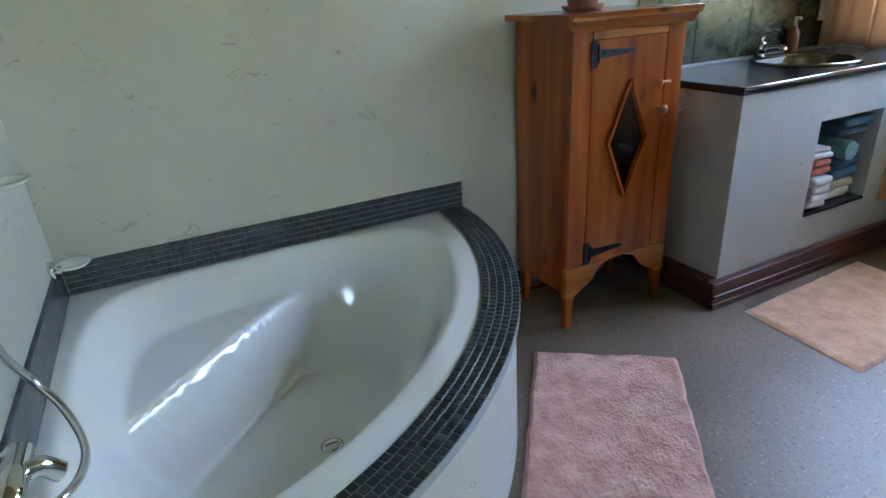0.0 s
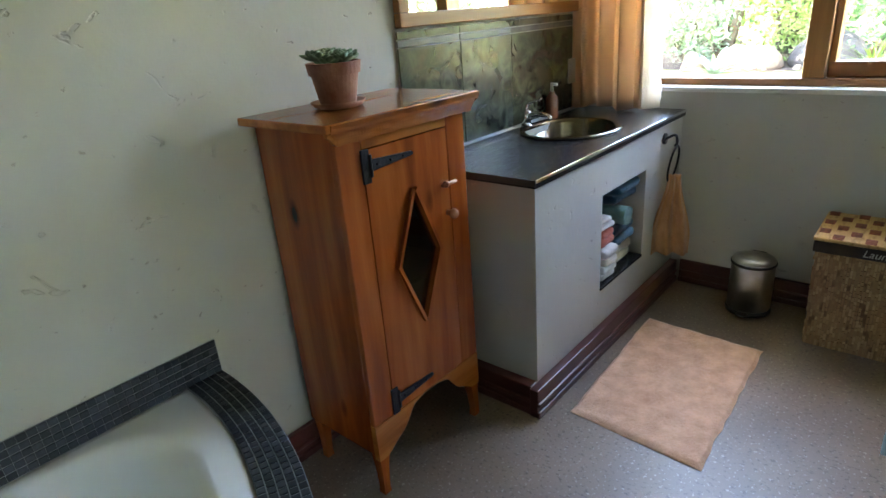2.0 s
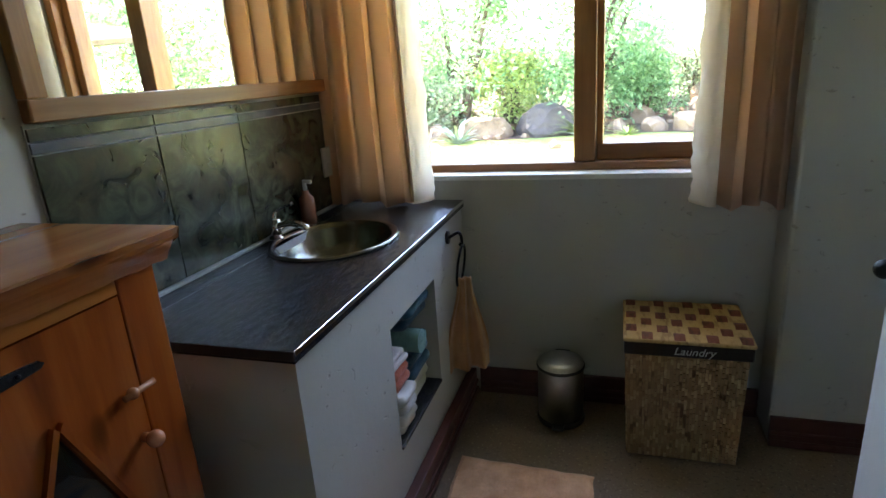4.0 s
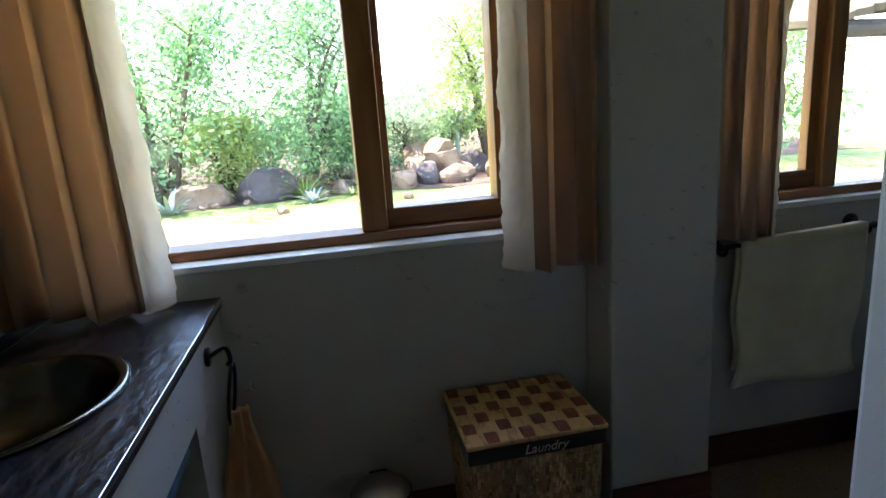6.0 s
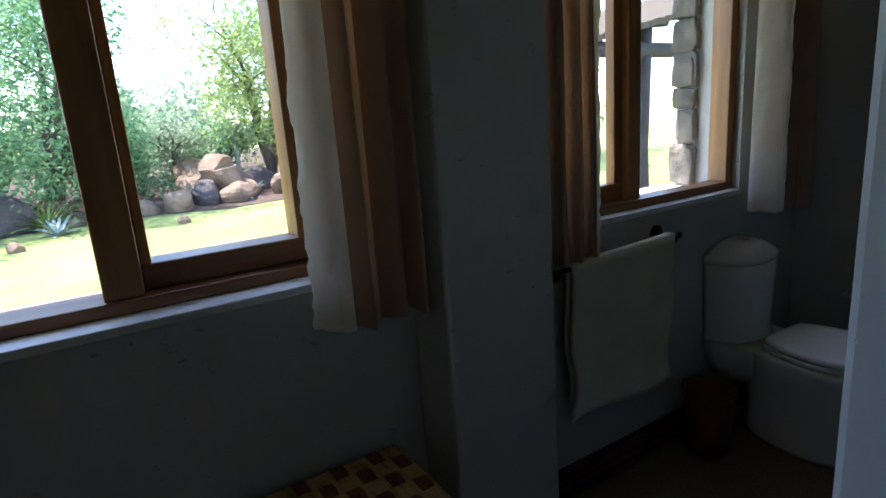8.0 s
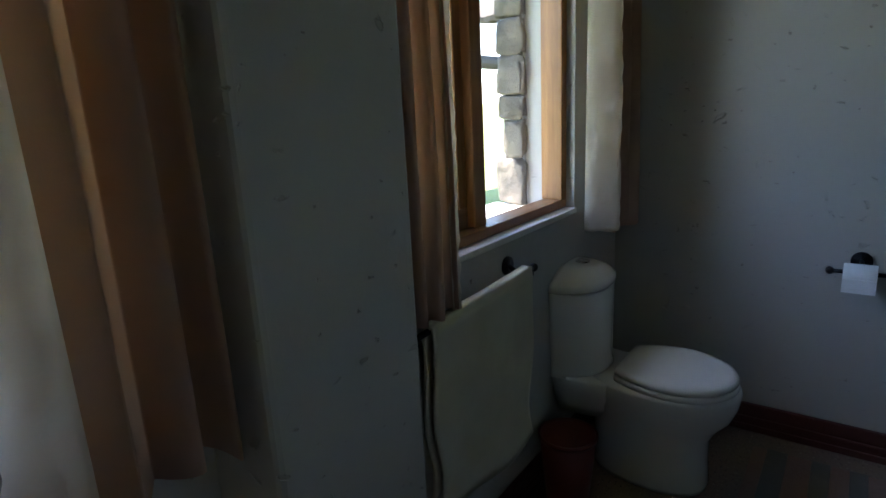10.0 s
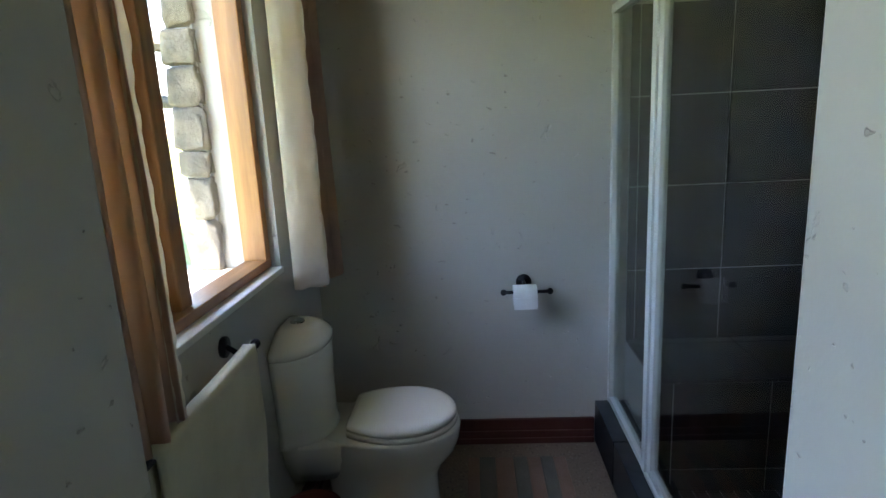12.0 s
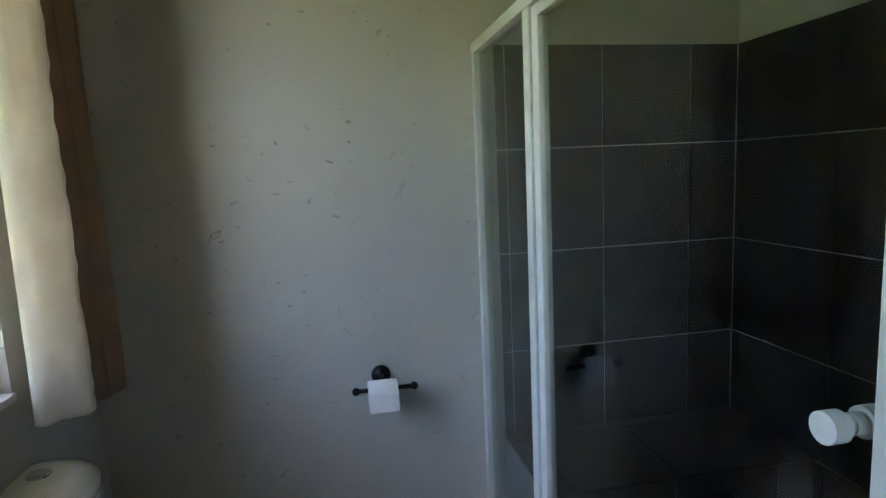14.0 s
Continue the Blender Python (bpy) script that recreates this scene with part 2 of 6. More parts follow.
GROUT = simple("pale_grout", (0.36, 0.37, 0.37), (0.48, 0.49, 0.48), 0.85, scale=30, bump=0.2, bscale=200)
SLATE_TOP = slate_material("polished_slate", (0.010, 0.011, 0.014), (0.036, 0.040, 0.050), 0.07, 7.0, (0.04, 0.03, 0.026), 0.42)
SLATE_WALL = slate_material("slate_tile", (0.006, 0.008, 0.006), (0.095, 0.105, 0.066), 0.22, 11.0, (0.07, 0.06, 0.036), 0.5, False)
SLATE_SHOWER = slate_material("shower_slate", (0.009, 0.010, 0.012), (0.027, 0.029, 0.034), 0.36, 3.5, (0.022, 0.020, 0.018), 0.0, False)
SLATE_LEDGE = slate_material("ledge_slate", (0.05, 0.055, 0.065), (0.13, 0.14, 0.16), 0.25, 6.0)
FRAME_ALU = simple("white_powder_coat", (0.52, 0.53, 0.50), (0.60, 0.61, 0.58), 0.3, scale=3)
GLASS = glass_material("window_glass")
SHOWER_GLASS = glass_material("shower_glass", (0.86, 0.88, 0.87), 0.025)
CAB_GLASS = glass_material("smoked_glass", (0.55, 0.55, 0.55), 0.06)
RUG_PINK = cloth_material("pink_cotton_pile", (0.54, 0.25, 0.19), (0.80, 0.49, 0.41), scale=16, weave=110, bump=0.8)
RUG_PEACH = cloth_material("peach_cotton_pile", (0.60, 0.32, 0.19), (0.84, 0.54, 0.36), scale=14, weave=120, bump=1.0)
TOWEL_ORANGE = cloth_material("apricot_terry", (0.50, 0.24, 0.09), (0.62, 0.33, 0.14), scale=12, weave=260, bump=0.8)
TOWEL_WHITE = cloth_material("cream_terry", (0.58, 0.53, 0.37), (0.68, 0.63, 0.46), scale=6, weave=240, bump=0.5)
TOWEL_BLUE = cloth_material("pale_blue_terry", (0.30, 0.44, 0.52), (0.52, 0.66, 0.72), scale=10, weave=170, bump=1.0)
TOWEL_TEAL = cloth_material("teal_terry", (0.006, 0.05, 0.085), (0.015, 0.10, 0.15), scale=14, weave=240, bump=0.9)
TOWEL_GREEN = cloth_material("seagreen_terry", (0.10, 0.24, 0.21), (0.2, 0.38, 0.33), scale=14, weave=240, bump=0.9)
TOWEL_CORAL = cloth_material("coral_terry", (0.45, 0.09, 0.045), (0.58, 0.16, 0.08), scale=14, weave=240, bump=0.9)
TOWEL_PALE = cloth_material("white_terry", (0.66, 0.64, 0.62), (0.76, 0.74, 0.72), scale=14, weave=240, bump=0.9)
TOWEL_TAN = cloth_material("tan_terry", (0.28, 0.17, 0.10), (0.42, 0.27, 0.17), scale=18, weave=150, bump=1.0)
CURTAIN = cloth_material("peach_curtain", (0.43, 0.29, 0.225), (0.57, 0.40, 0.315), 0.46, (0.95, 0.73, 0.53), 5.0, 300, 0.2)
LINING = cloth_material("cream_lining", (0.62, 0.54, 0.42), (0.80, 0.73, 0.62), 0.75, (0.98, 0.92, 0.80), 9.0, 34, 0.5, 0.012)
SEAGRASS = wicker_material("seagrass_weave", (0.40, 0.25, 0.11), (0.085, 0.03, 0.012), 0.44, (1.0, 1.0, 0.3))
RIBBON = cloth_material("dark_brown_ribbon", (0.018, 0.010, 0.008), (0.03, 0.017, 0.013), scale=10, weave=400)
THREAD = simple("silver_thread", (0.42, 0.40, 0.37), (0.5, 0.48, 0.45), 0.5)
TERRACOTTA = simple("terracotta", (0.24, 0.075, 0.04), (0.42, 0.22, 0.16), 0.75, scale=14, bump=0.2, bscale=80)
SUCCULENT = simple("succulent_leaf", (0.09, 0.17, 0.075), (0.22, 0.33, 0.18), 0.4, scale=20)
SOIL = simple("potting_soil", (0.03, 0.02, 0.014), (0.06, 0.04, 0.028), 0.95, scale=60, bump=0.8, bscale=120)
BASKET_RED = simple("red_plastic", (0.13, 0.022, 0.014), (0.18, 0.035, 0.022), 0.35, scale=6)
PAPER = simple("toilet_paper", (0.80, 0.80, 0.79), (0.85, 0.85, 0.84), 0.9, scale=40, bump=0.3, bscale=150)
GRASS = simple("lawn", (0.18, 0.22, 0.05), (0.36, 0.38, 0.115), 0.9, scale=0.8, bump=0.6, bscale=40, coord="world", bdist=0.05)
MULCH = simple("garden_mulch", (0.045, 0.026, 0.018), (0.15, 0.092, 0.064), 0.95, scale=5.5, bump=0.8, bscale=25, coord="world", bdist=0.05)
ROCK = simple("warm_boulder", (0.14, 0.085, 0.055), (0.34, 0.225, 0.145), 0.85, scale=2.5, bump=0.8, bscale=9, bdist=0.06)
ROCK_GREY = simple("grey_boulder", (0.05, 0.038, 0.036), (0.125, 0.095, 0.088), 0.85, scale=3.0, bump=0.8, bscale=9, bdist=0.06)
STONE = simple("wall_stone", (0.09, 0.08, 0.07), (0.30, 0.25, 0.20), 0.85, scale=11.0, bump=0.7, bscale=25, bdist=0.02)
BARK = simple("bark", (0.07, 0.05, 0.035), (0.16, 0.12, 0.09), 0.9, scale=6, bump=0.8, bscale=25, bdist=0.03)
LEAF_A = leaf_material("dark_leaf", (0.11, 0.23, 0.10), (0.36, 0.53, 0.27))
LEAF_B = leaf_material("bright_leaf", (0.20, 0.30, 0.08), (0.52, 0.58, 0.22))
LEAF_C = leaf_material("grey_leaf", (0.20, 0.27, 0.17), (0.42, 0.48, 0.32))
THATCH = simple("thatch", (0.10, 0.075, 0.05), (0.22, 0.17, 0.11), 0.95, scale=12, bump=0.8, bscale=60, stretch=(1.0, 6.0, 1.0), bdist=0.03)
POLE = simple("weathered_pole", (0.03, 0.024, 0.02), (0.065, 0.052, 0.043), 0.8, scale=8, bump=0.3, bscale=40)
SILL_WHITE = simple("sill_paint", (0.70, 0.69, 0.65), (0.78, 0.77, 0.73), 0.5, scale=3, bump=0.15, bscale=40)
SWITCH = simple("switch_plastic", (0.52, 0.51, 0.47), (0.58, 0.57, 0.53), 0.35)
SOAP = simple("amber_soap", (0.17, 0.065, 0.03), (0.24, 0.10, 0.05), 0.2)
KNOB_WOOD = simple("turned_knob_wood", (0.36, 0.12, 0.05), (0.50, 0.20, 0.10), 0.25, scale=30)
MOSAIC_GROUT = simple("grey_mosaic_grout", (0.28, 0.295, 0.31), (0.35, 0.365, 0.38), 0.8, scale=30, bump=0.2, bscale=200)
MIRROR, _nt, _b = nodes_of("mirror_silver")
_b.inputs["Metallic"].default_value, _b.inputs["Roughness"].default_value = 1.0, 0.01
_b.inputs["Base Color"].default_value = (0.82, 0.83, 0.82, 1)


# ---- helpers of this scene ----
def mesh_of(name, bm, mat, smooth=False):
    me = bpy.data.meshes.new(name)
    bm.normal_update()
    if smooth:
        for f in bm.faces:
            f.smooth = True
    bm.to_mesh(me)
    bm.free()
    me.materials.append(mat)
    return me


def part(name, bm, mat, parent, label="", smooth=False):
    """One mesh object under a thing or a part. Coordinates are those of the world."""
    ob = new(name, mesh_of(name, bm, mat, smooth))
    if parent is not None:
        ob.parent = parent
        ob.matrix_parent_inverse = parent.matrix_world.inverted()
    if label:
        ob["label"] = label
    return ob


def thing(name, at, label, category, group="", kind=""):
    ob = new(name)
    ob.empty_display_size = 0.05
    ob.matrix_world = Matrix.Translation(at)
    return tagged(ob, label, category, group, kind)


def single(name, bm, mat, label, category="", group="", kind="", smooth=False):
    return tagged(part(name, bm, mat, None, "", smooth), label, category, group, kind)


def box(x0, x1, y0, y1, z0, z1, bevel=0.0, bm=None, seg=2):
    """A box between two corners, with rounded edges."""
    own = bmesh.new()
    m = Matrix.Translation(((x0 + x1) / 2, (y0 + y1) / 2, (z0 + z1) / 2)) @ Matrix.Diagonal((abs(x1 - x0), abs(y1 - y0), abs(z1 - z0), 1))
    bmesh.ops.create_cube(own, size=1.0, matrix=m)
    if bevel:
        bmesh.ops.bevel(own, geom=list(own.edges), offset=bevel, segments=seg, profile=0.5, affect="EDGES")
    if bm is None:
        return own
    return merge(bm, own)


def merge(bm, other):
    me = bpy.data.meshes.new("tmp")
    other.to_mesh(me)
    other.free()
    bm.from_mesh(me)
    bpy.data.meshes.remove(me)
    return bm


def loft(rings, closed=True, cap=True):
    """Skin through rings of points of one count."""
    bm = bmesh.new()
    vs = [[bm.verts.new(p) for p in r] for r in rings]
    n = len(rings[0])
    for a, b in zip(vs, vs[1:]):
        for i in range(n if closed else n - 1):
            j = (i + 1) % n
            bm.faces.new((a[i], a[j], b[j], b[i]))
    if cap and closed:
        bm.faces.new(list(reversed(vs[0])))
        bm.faces.new(vs[-1])
    bmesh.ops.recalc_face_normals(bm, faces=bm.faces)
    return bm


def lathe(profile, cx, cy, z0=0.0, n=32, cap=True):
    """Turn (radius, height) pairs about an upright axis."""
    return loft([[(cx + r * math.cos(2 * math.pi * i / n), cy + r * math.sin(2 * math.pi * i / n), z0 + z) for i in range(n)] for r, z in profile], True, cap)


def tube(points, r, n=10, bm=None, r_end=None):
    """A round bar along points."""
    pts = [Vector(p) for p in points]
    rings = []
    side = None
    for i, p in enumerate(pts):
        d = (pts[min(i + 1, len(pts) - 1)] - pts[max(i - 1, 0)]).normalized()
        if side is None:
            side = d.orthogonal().normalized()
        side = (side - d * side.dot(d)).normalized()
        up = d.cross(side)
        rr = r if r_end is None else r + (r_end - r) * i / max(1, len(pts) - 1)
        rings.append([p + (side * math.cos(2 * math.pi * k / n) + up * math.sin(2 * math.pi * k / n)) * rr for k in range(n)])
    own = loft(rings)
    return own if bm is None else merge(bm, own)


def ball(p, r, bm=None, squash=1.0):
    own = bmesh.new()
    bmesh.ops.create_uvsphere(own, u_segments=18, v_segments=10, radius=r, matrix=Matrix.Translation(p) @ Matrix.Diagonal((1, 1, squash, 1)))
    return own if bm is None else merge(bm, own)


def curve_points(ctrl, n=24):
    """A smooth line through control points."""
    P = [Vector(c) for c in ctrl]
    P = [P[0] * 2 - P[1]] + P + [P[-1] * 2 - P[-2]]
    out = []
    for k in range(1, len(P) - 2):
        for i in range(n // (len(P) - 3) + 1):
            t = i / (n // (len(P) - 3) + 1)
            a, b, c, d = P[k - 1], P[k], P[k + 1], P[k + 2]
            out.append(0.5 * ((2 * b) + (c - a) * t + (2 * a - 5 * b + 4 * c - d) * t * t + (3 * b - a - 3 * c + d) * t ** 3))
    out.append(P[-2])
    return out


def smoothstep(a, b, x):
    t = min(1.0, max(0.0, (x - a) / (b - a)))
    return t * t * (3 - 2 * t)


def prism(outline, z0, z1, axis="z"):
    """A flat outline given thickness; axis names the direction of the thickness."""
    def place(p, h):
        return {"z": (p[0], p[1], h), "y": (p[0], h, p[1]), "x": (h, p[0], p[1])}[axis]
    return loft([[place(p, z0) for p in outline], [place(p, z1) for p in outline]])


# ---- large structure ----
XW, XL, YN, YS, TOP = 3.76, 0.09, 2.69, -1.09, 2.60
XO = 4.06
W1 = (1.13, 2.60, 0.985, 2.32)
W2 = (-0.62, 0.42, 0.985, 2.32)


def structure(name, bm, mat, label=""):
    return tagged(part(name, bm, mat, None), label or name.replace("_", " "), "", "", "structure")


structure("floor", box(XL, XW, -1.3, YN, -0.12, 0.0), FLOOR, "worn speckled grey-brown vinyl floor")
structure("ceiling", box(-0.11, XO, -1.3, 2.9, TOP, TOP + 0.1), CEILING, "brown reed ceiling under thatch")
structure("wall_north", box(-0.11, XO, YN, YN + 0.2, -0.12, TOP), PLASTER, "rough cream plaster wall behind bath and vanity")
structure("wall_west", box(-0.11, XL, -1.3, YN, -0.12, TOP), PLASTER, "rough cream plaster wall beside the bath")
structure("wall_toilet", box(1.25, XO, -1.3, YS, -0.12, TOP), PLASTER, "rough cream plaster wall with dents behind the toilet")


def window_wall():
    """The outer wall with two window openings, cut from blocks that butt end to end."""
    bm = bmesh.new()
    ys = [YS, W2[0], W2[1], W1[0], W1[1], YN]
    for a, b, op in zip(ys, ys[1:], (None, W2, None, W1, None)):
        if op is None:
            box(XW, XO, a, b, -0.12, TOP, bm=bm)
        else:
            box(XW, XO, a, b, -0.12, op[2], bm=bm)
            box(XW, XO, a, b, op[3], TOP, bm=bm)
    return bm


structure("wall_east", window_wall(), PLASTER, "thick cream plaster outer wall with two windows")
structure("wall_stub", box(3.573, XW, 0.59, 0.957, 0.0, TOP, 0.012), PLASTER, "short plaster pier beside the toilet opening")
structure("wall_partition", box(1.45, 2.65, 0.656, 1.035, 0.0, TOP, 0.012), PLASTER, "thick pale plaster wall with iron coat hooks")
structure("wall_shower_return", box(1.452, 2.47, 0.461, 0.655, 0.0, TOP), PLASTER, "plaster wall beside the shower door")
structure("wall_shower_west", box(1.25, 1.45, YS, 0.656, 0.0, TOP), PLASTER, "plaster wall behind shower tiles")
# gap in the unseen south wall, added to let fill light reach the bath
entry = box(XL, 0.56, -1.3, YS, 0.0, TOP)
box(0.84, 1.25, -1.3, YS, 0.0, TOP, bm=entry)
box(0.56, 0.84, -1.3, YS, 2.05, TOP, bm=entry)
structure("wall_entry_south", entry, PLASTER, "plain plaster wall with an added unseen light gap")
# out of view; added only to dim daylight coming through the gap
structure("porch_roof", box(-1.6, 3.2, -4.2, -1.51, 2.25, 2.40), THATCH, "unseen thatch slab added to shade the light gap")


def skirting(name, x0, x1, y0, y1, face):
    """Stepped dark red skirting board with a rounded top; face is the side that it shows."""
    ob = thing(name, ((x0 + x1) / 2, (y0 + y1) / 2, 0), "dark oxblood red painted skirting board", "", "", "structure")
    part("board", box(x0, x1, y0, y1, 0.0, 0.120, 0.004), SKIRT, ob)
    dx0, dx1, dy0, dy1 = x0, x1, y0, y1
    e = 0.008
    if face == "-y": dy0 -= e
    if face == "+y": dy1 += e
    if face == "-x": dx0 -= e
    if face == "+x": dx1 += e
    part("bead", box(dx0, dx1, dy0, dy1, 0.0, 0.028, 0.004), SKIRT, ob)
    part("moulding", box(dx0, dx1, dy0, dy1, 0.050, 0.066, 0.005), SKIRT, ob)
    return ob


VX0, VY0 = 2.40, 2.152
skirting("baseboard_north", 1.50, VX0 - 0.06, YN - 0.02, YN, "-y")
skirting("baseboard_vanity_end", VX0 - 0.045, VX0, VY0, YN - 0.022, "-x")
skirting("baseboard_vanity_front", VX0 - 0.057, XW - 0.022, VY0 - 0.036, VY0, "-y")
skirting("baseboard_east", XW - 0.02, XW, 0.96, VY0 - 0.05, "-x")
skirting("baseboard_stub", 3.573 - 0.018, 3.573, 0.59, 0.957, "-x")
skirting("baseboard_toilet_east", XW - 0.02, XW, YS + 0.022, 0.588, "-x")
skirting("baseboard_toilet", 2.535, XW - 0.022, YS, YS + 0.02, "+y")
skirting("baseboard_partition", 1.47, 2.60, 1.035, 1.053, "+y")
skirting("baseboard_partition_end", 2.65, 2.668, 0.68, 1.02, "+x")


def window(name, w, mull, sash):
    """Hardwood window: fixed frame, one mullion, a fixed light and a casement sash."""
    y0, y1, z0, z1 = w
    fx0, fx1 = (3.83, 3.965) if sash == 0 else (3.792, 3.876)
    ob = thing(name, (XW, (y0 + y1) / 2, z0), "varnished brown hardwood window in a deep plaster reveal", "", "", "structure")
    part("sill", box(XW - 0.012, XO + 0.05, y0 + 0.002, y1 - 0.002, z0 - 0.004, z0 + 0.018, 0.004), SILL_WHITE, ob, "white painted window sill")
    b = z0 + 0.018
    part("frame", box(fx0, fx1, y0, y1, b, b + 0.032, 0.004), FRAME_Y, ob)
    part("frame", box(fx0, fx1, y0, y0 + 0.045, b + 0.032, z1, 0.004), FRAME, ob)
    part("frame", box(fx0, fx1, y1 - 0.045, y1, b + 0.032, z1, 0.004), FRAME, ob)
    part("frame", box(fx0, fx1, y0 + 0.045, y1 - 0.045, z1 - 0.05, z1, 0.004), FRAME_Y, ob)
    part("mullion", box(fx0 + 0.01 if sash == 0 else fx0 + 0.025, fx1, mull[0], mull[1], b + 0.032, z1 - 0.05, 0.005), FRAME, ob)
    lights = [(y0 + 0.045, mull[0]), (mull[1], y1 - 0.045)]
    for i, (a, c) in enumerate(lights):
        if i == sash:
            s = 0.045
            sa = part("sash", box(fx0 + 0.05, fx1 + 0.012, a + 0.002, c - 0.002, b + 0.032, b + 0.032 + s + 0.02, 0.005), FRAME_Y, ob)
            part("rail", box(fx0 + 0.05, fx1 + 0.012, a + 0.002, c - 0.002, z1 - 0.05 - s, z1 - 0.052, 0.005), FRAME_Y, sa)
            part("stile", box(fx0 + 0.052, fx1 + 0.01, a + 0.002, a + s, b + 0.095, z1 - 0.05 - s, 0.004), FRAME, sa)
            part("stile", box(fx0 + 0.052, fx1 + 0.01, c - s * 0.6, c - 0.002, b + 0.095, z1 - 0.05 - s, 0.004), FRAME, sa)
            g = part("pane", box(fx1 - 0.02, fx1 - 0.015, a + s * 0.9, c - s * 0.5, b + 0.09, z1 - 0.05 - s * 0.9), GLASS, sa)
        else:
            g = part("pane", box(fx1 - 0.04, fx1 - 0.035, a - 0.003, c + 0.003, b + 0.03, z1 - 0.045), GLASS, ob)
        g.visible_shadow = False
    return ob


window("window_1", W1, (1.605, 1.69), 0)
window("window_2", W2, (-0.075, -0.01), 1)


# ---- bath ----
R_IN, R_OUT, RIM = 1.30, 1.41, 0.475


def bath_depth(u, v):
    """How far the tub lies under its rim, u and v from the room's corner."""
    r = math.hypot(u, v)
    d1, d2, d3 = u - 0.07, v - 0.045, 1.195 - r
    k = 0.13
    d = -k * math.log(math.exp(-d1 / k) + math.exp(-d2 / k) + math.exp(-d3 / k))
    d = d + 0.035
    t = (u + v) / math.sqrt(2) + 0.05 * (u - v) ** 2 * (1 if u < v else -1)
    steep = smoothstep(0.0, 0.10, d)
    seat = 0.13 * steep
    deep = 0.40 * smoothstep(0.0, 0.20, d)
    mix = smoothstep(0.525, 0.585, t)
    return (seat * (1 - mix) + max(seat, deep) * mix) * (1.0 if d > 0 else 0.0)


def bath():
    ob = thing("corner_bath", (XL + 0.5, YN - 0.5, 0), "white acrylic corner bath in a tiled plaster surround", "bathtub")
    bm = bmesh.new()
    NR, NA = 90, 96
    grid = []
    for i in range(NA + 1):
        a = math.pi / 2 * i / NA
        row = []
        for j in range(NR + 1):
            r = R_IN * (j / NR)
            u, v = r * math.cos(a), r * math.sin(a)
            lip = 0.006 * smoothstep(R_IN - 0.03, R_IN - 0.012, r)
            row.append(bm.verts.new((XL + u, YN - v, RIM - bath_depth(u, v) - lip * 0.3)))
        grid.append(row)
    for i in range(NA):
        for j in range(NR):
            q = [grid[i][j], grid[i][j + 1], grid[i + 1][j + 1], grid[i + 1][j]]
            bm.faces.new(q)
    bmesh.ops.remove_doubles(bm, verts=bm.verts, dist=0.0005)
    bmesh.ops.recalc_face_normals(bm, faces=bm.faces)
    tub = part("tub", bm, ACRYLIC, ob, "glossy white acrylic tub", True)
    sol = tub.modifiers.new("shell", "SOLIDIFY")
    sol.thickness, sol.offset = 0.008, -1
    n = 64
    arc = [math.pi / 2 * i / n for i in range(n + 1)]
    def ring(r, z): return [(XL + r * math.cos(a), YN - r * math.sin(a), z) for a in arc]
    bm = loft([ring(R_OUT - 0.012, 0.0), ring(R_OUT - 0.012, RIM - 0.022)], False)
    bm2 = loft([ring(R_OUT - 0.07, RIM - 0.022), ring(R_OUT - 0.07, 0.0)], False)
    merge(bm, bm2)
    part("apron", bm, PLASTER, ob, "curved cream plaster apron")
    bm = loft([ring(R_IN + 0.001, RIM - 0.022), ring(R_IN + 0.001, RIM + 0.003), ring(R_OUT, RIM + 0.003), ring(R_OUT, RIM - 0.022), ring(R_IN + 0.001, RIM - 0.022)], False)
    bed = part("tile_bed", bm, MOSAIC_GROUT, ob, "grey grout bed")
    part("upstand", box(XL, XL + 1.41, YN - 0.008, YN, RIM + 0.004, RIM + 0.108), MOSAIC_GROUT, ob, "grey grout bed")
    part("wall_ledge", box(XL, XL + 0.012, YN - 1.40, YN - 0.012, RIM + 0.004, RIM + 0.112, 0.003), SLATE_LEDGE, ob, "grey slate tile strip along the wall")
    part("waste", lathe([(0.0, 0), (0.03, 0.0), (0.034, 0.004), (0.02, 0.008), (0, 0.008)], XL + 0.62, YN - 0.62, RIM - 0.399, 20, False), CHROME, ob, "chrome waste", True)
    return ob, bed


BATH, TILE_BED = bath()


def soap_dish(x, y, z):
    ob = thing("soap_dish", (x, y, z), "glass soap dish on a chrome wall bracket", "soap dish", "bath wall fittings")
    part("bracket", tube([(XL, y, z), (XL + 0.03, y, z)], 0.012), CHROME, ob, "chrome bracket", True)
    part("rosette", tube([(XL, y, z), (XL + 0.012, y, z)], 0.03, 20), CHROME, ob, "", True)
    bm = lathe([(0.01, 0), (0.04, 0.004), (0.05, 0.014), (0.046, 0.014), (0.036, 0.007), (0.01, 0.005)], XL + 0.062, y, z, 28)
    part("dish", bm, CERAMIC, ob, "pale frosted dish", True)


soap_dish(XL, 2.60, 0.60)
soap_dish(XL, 2.20, 0.95)


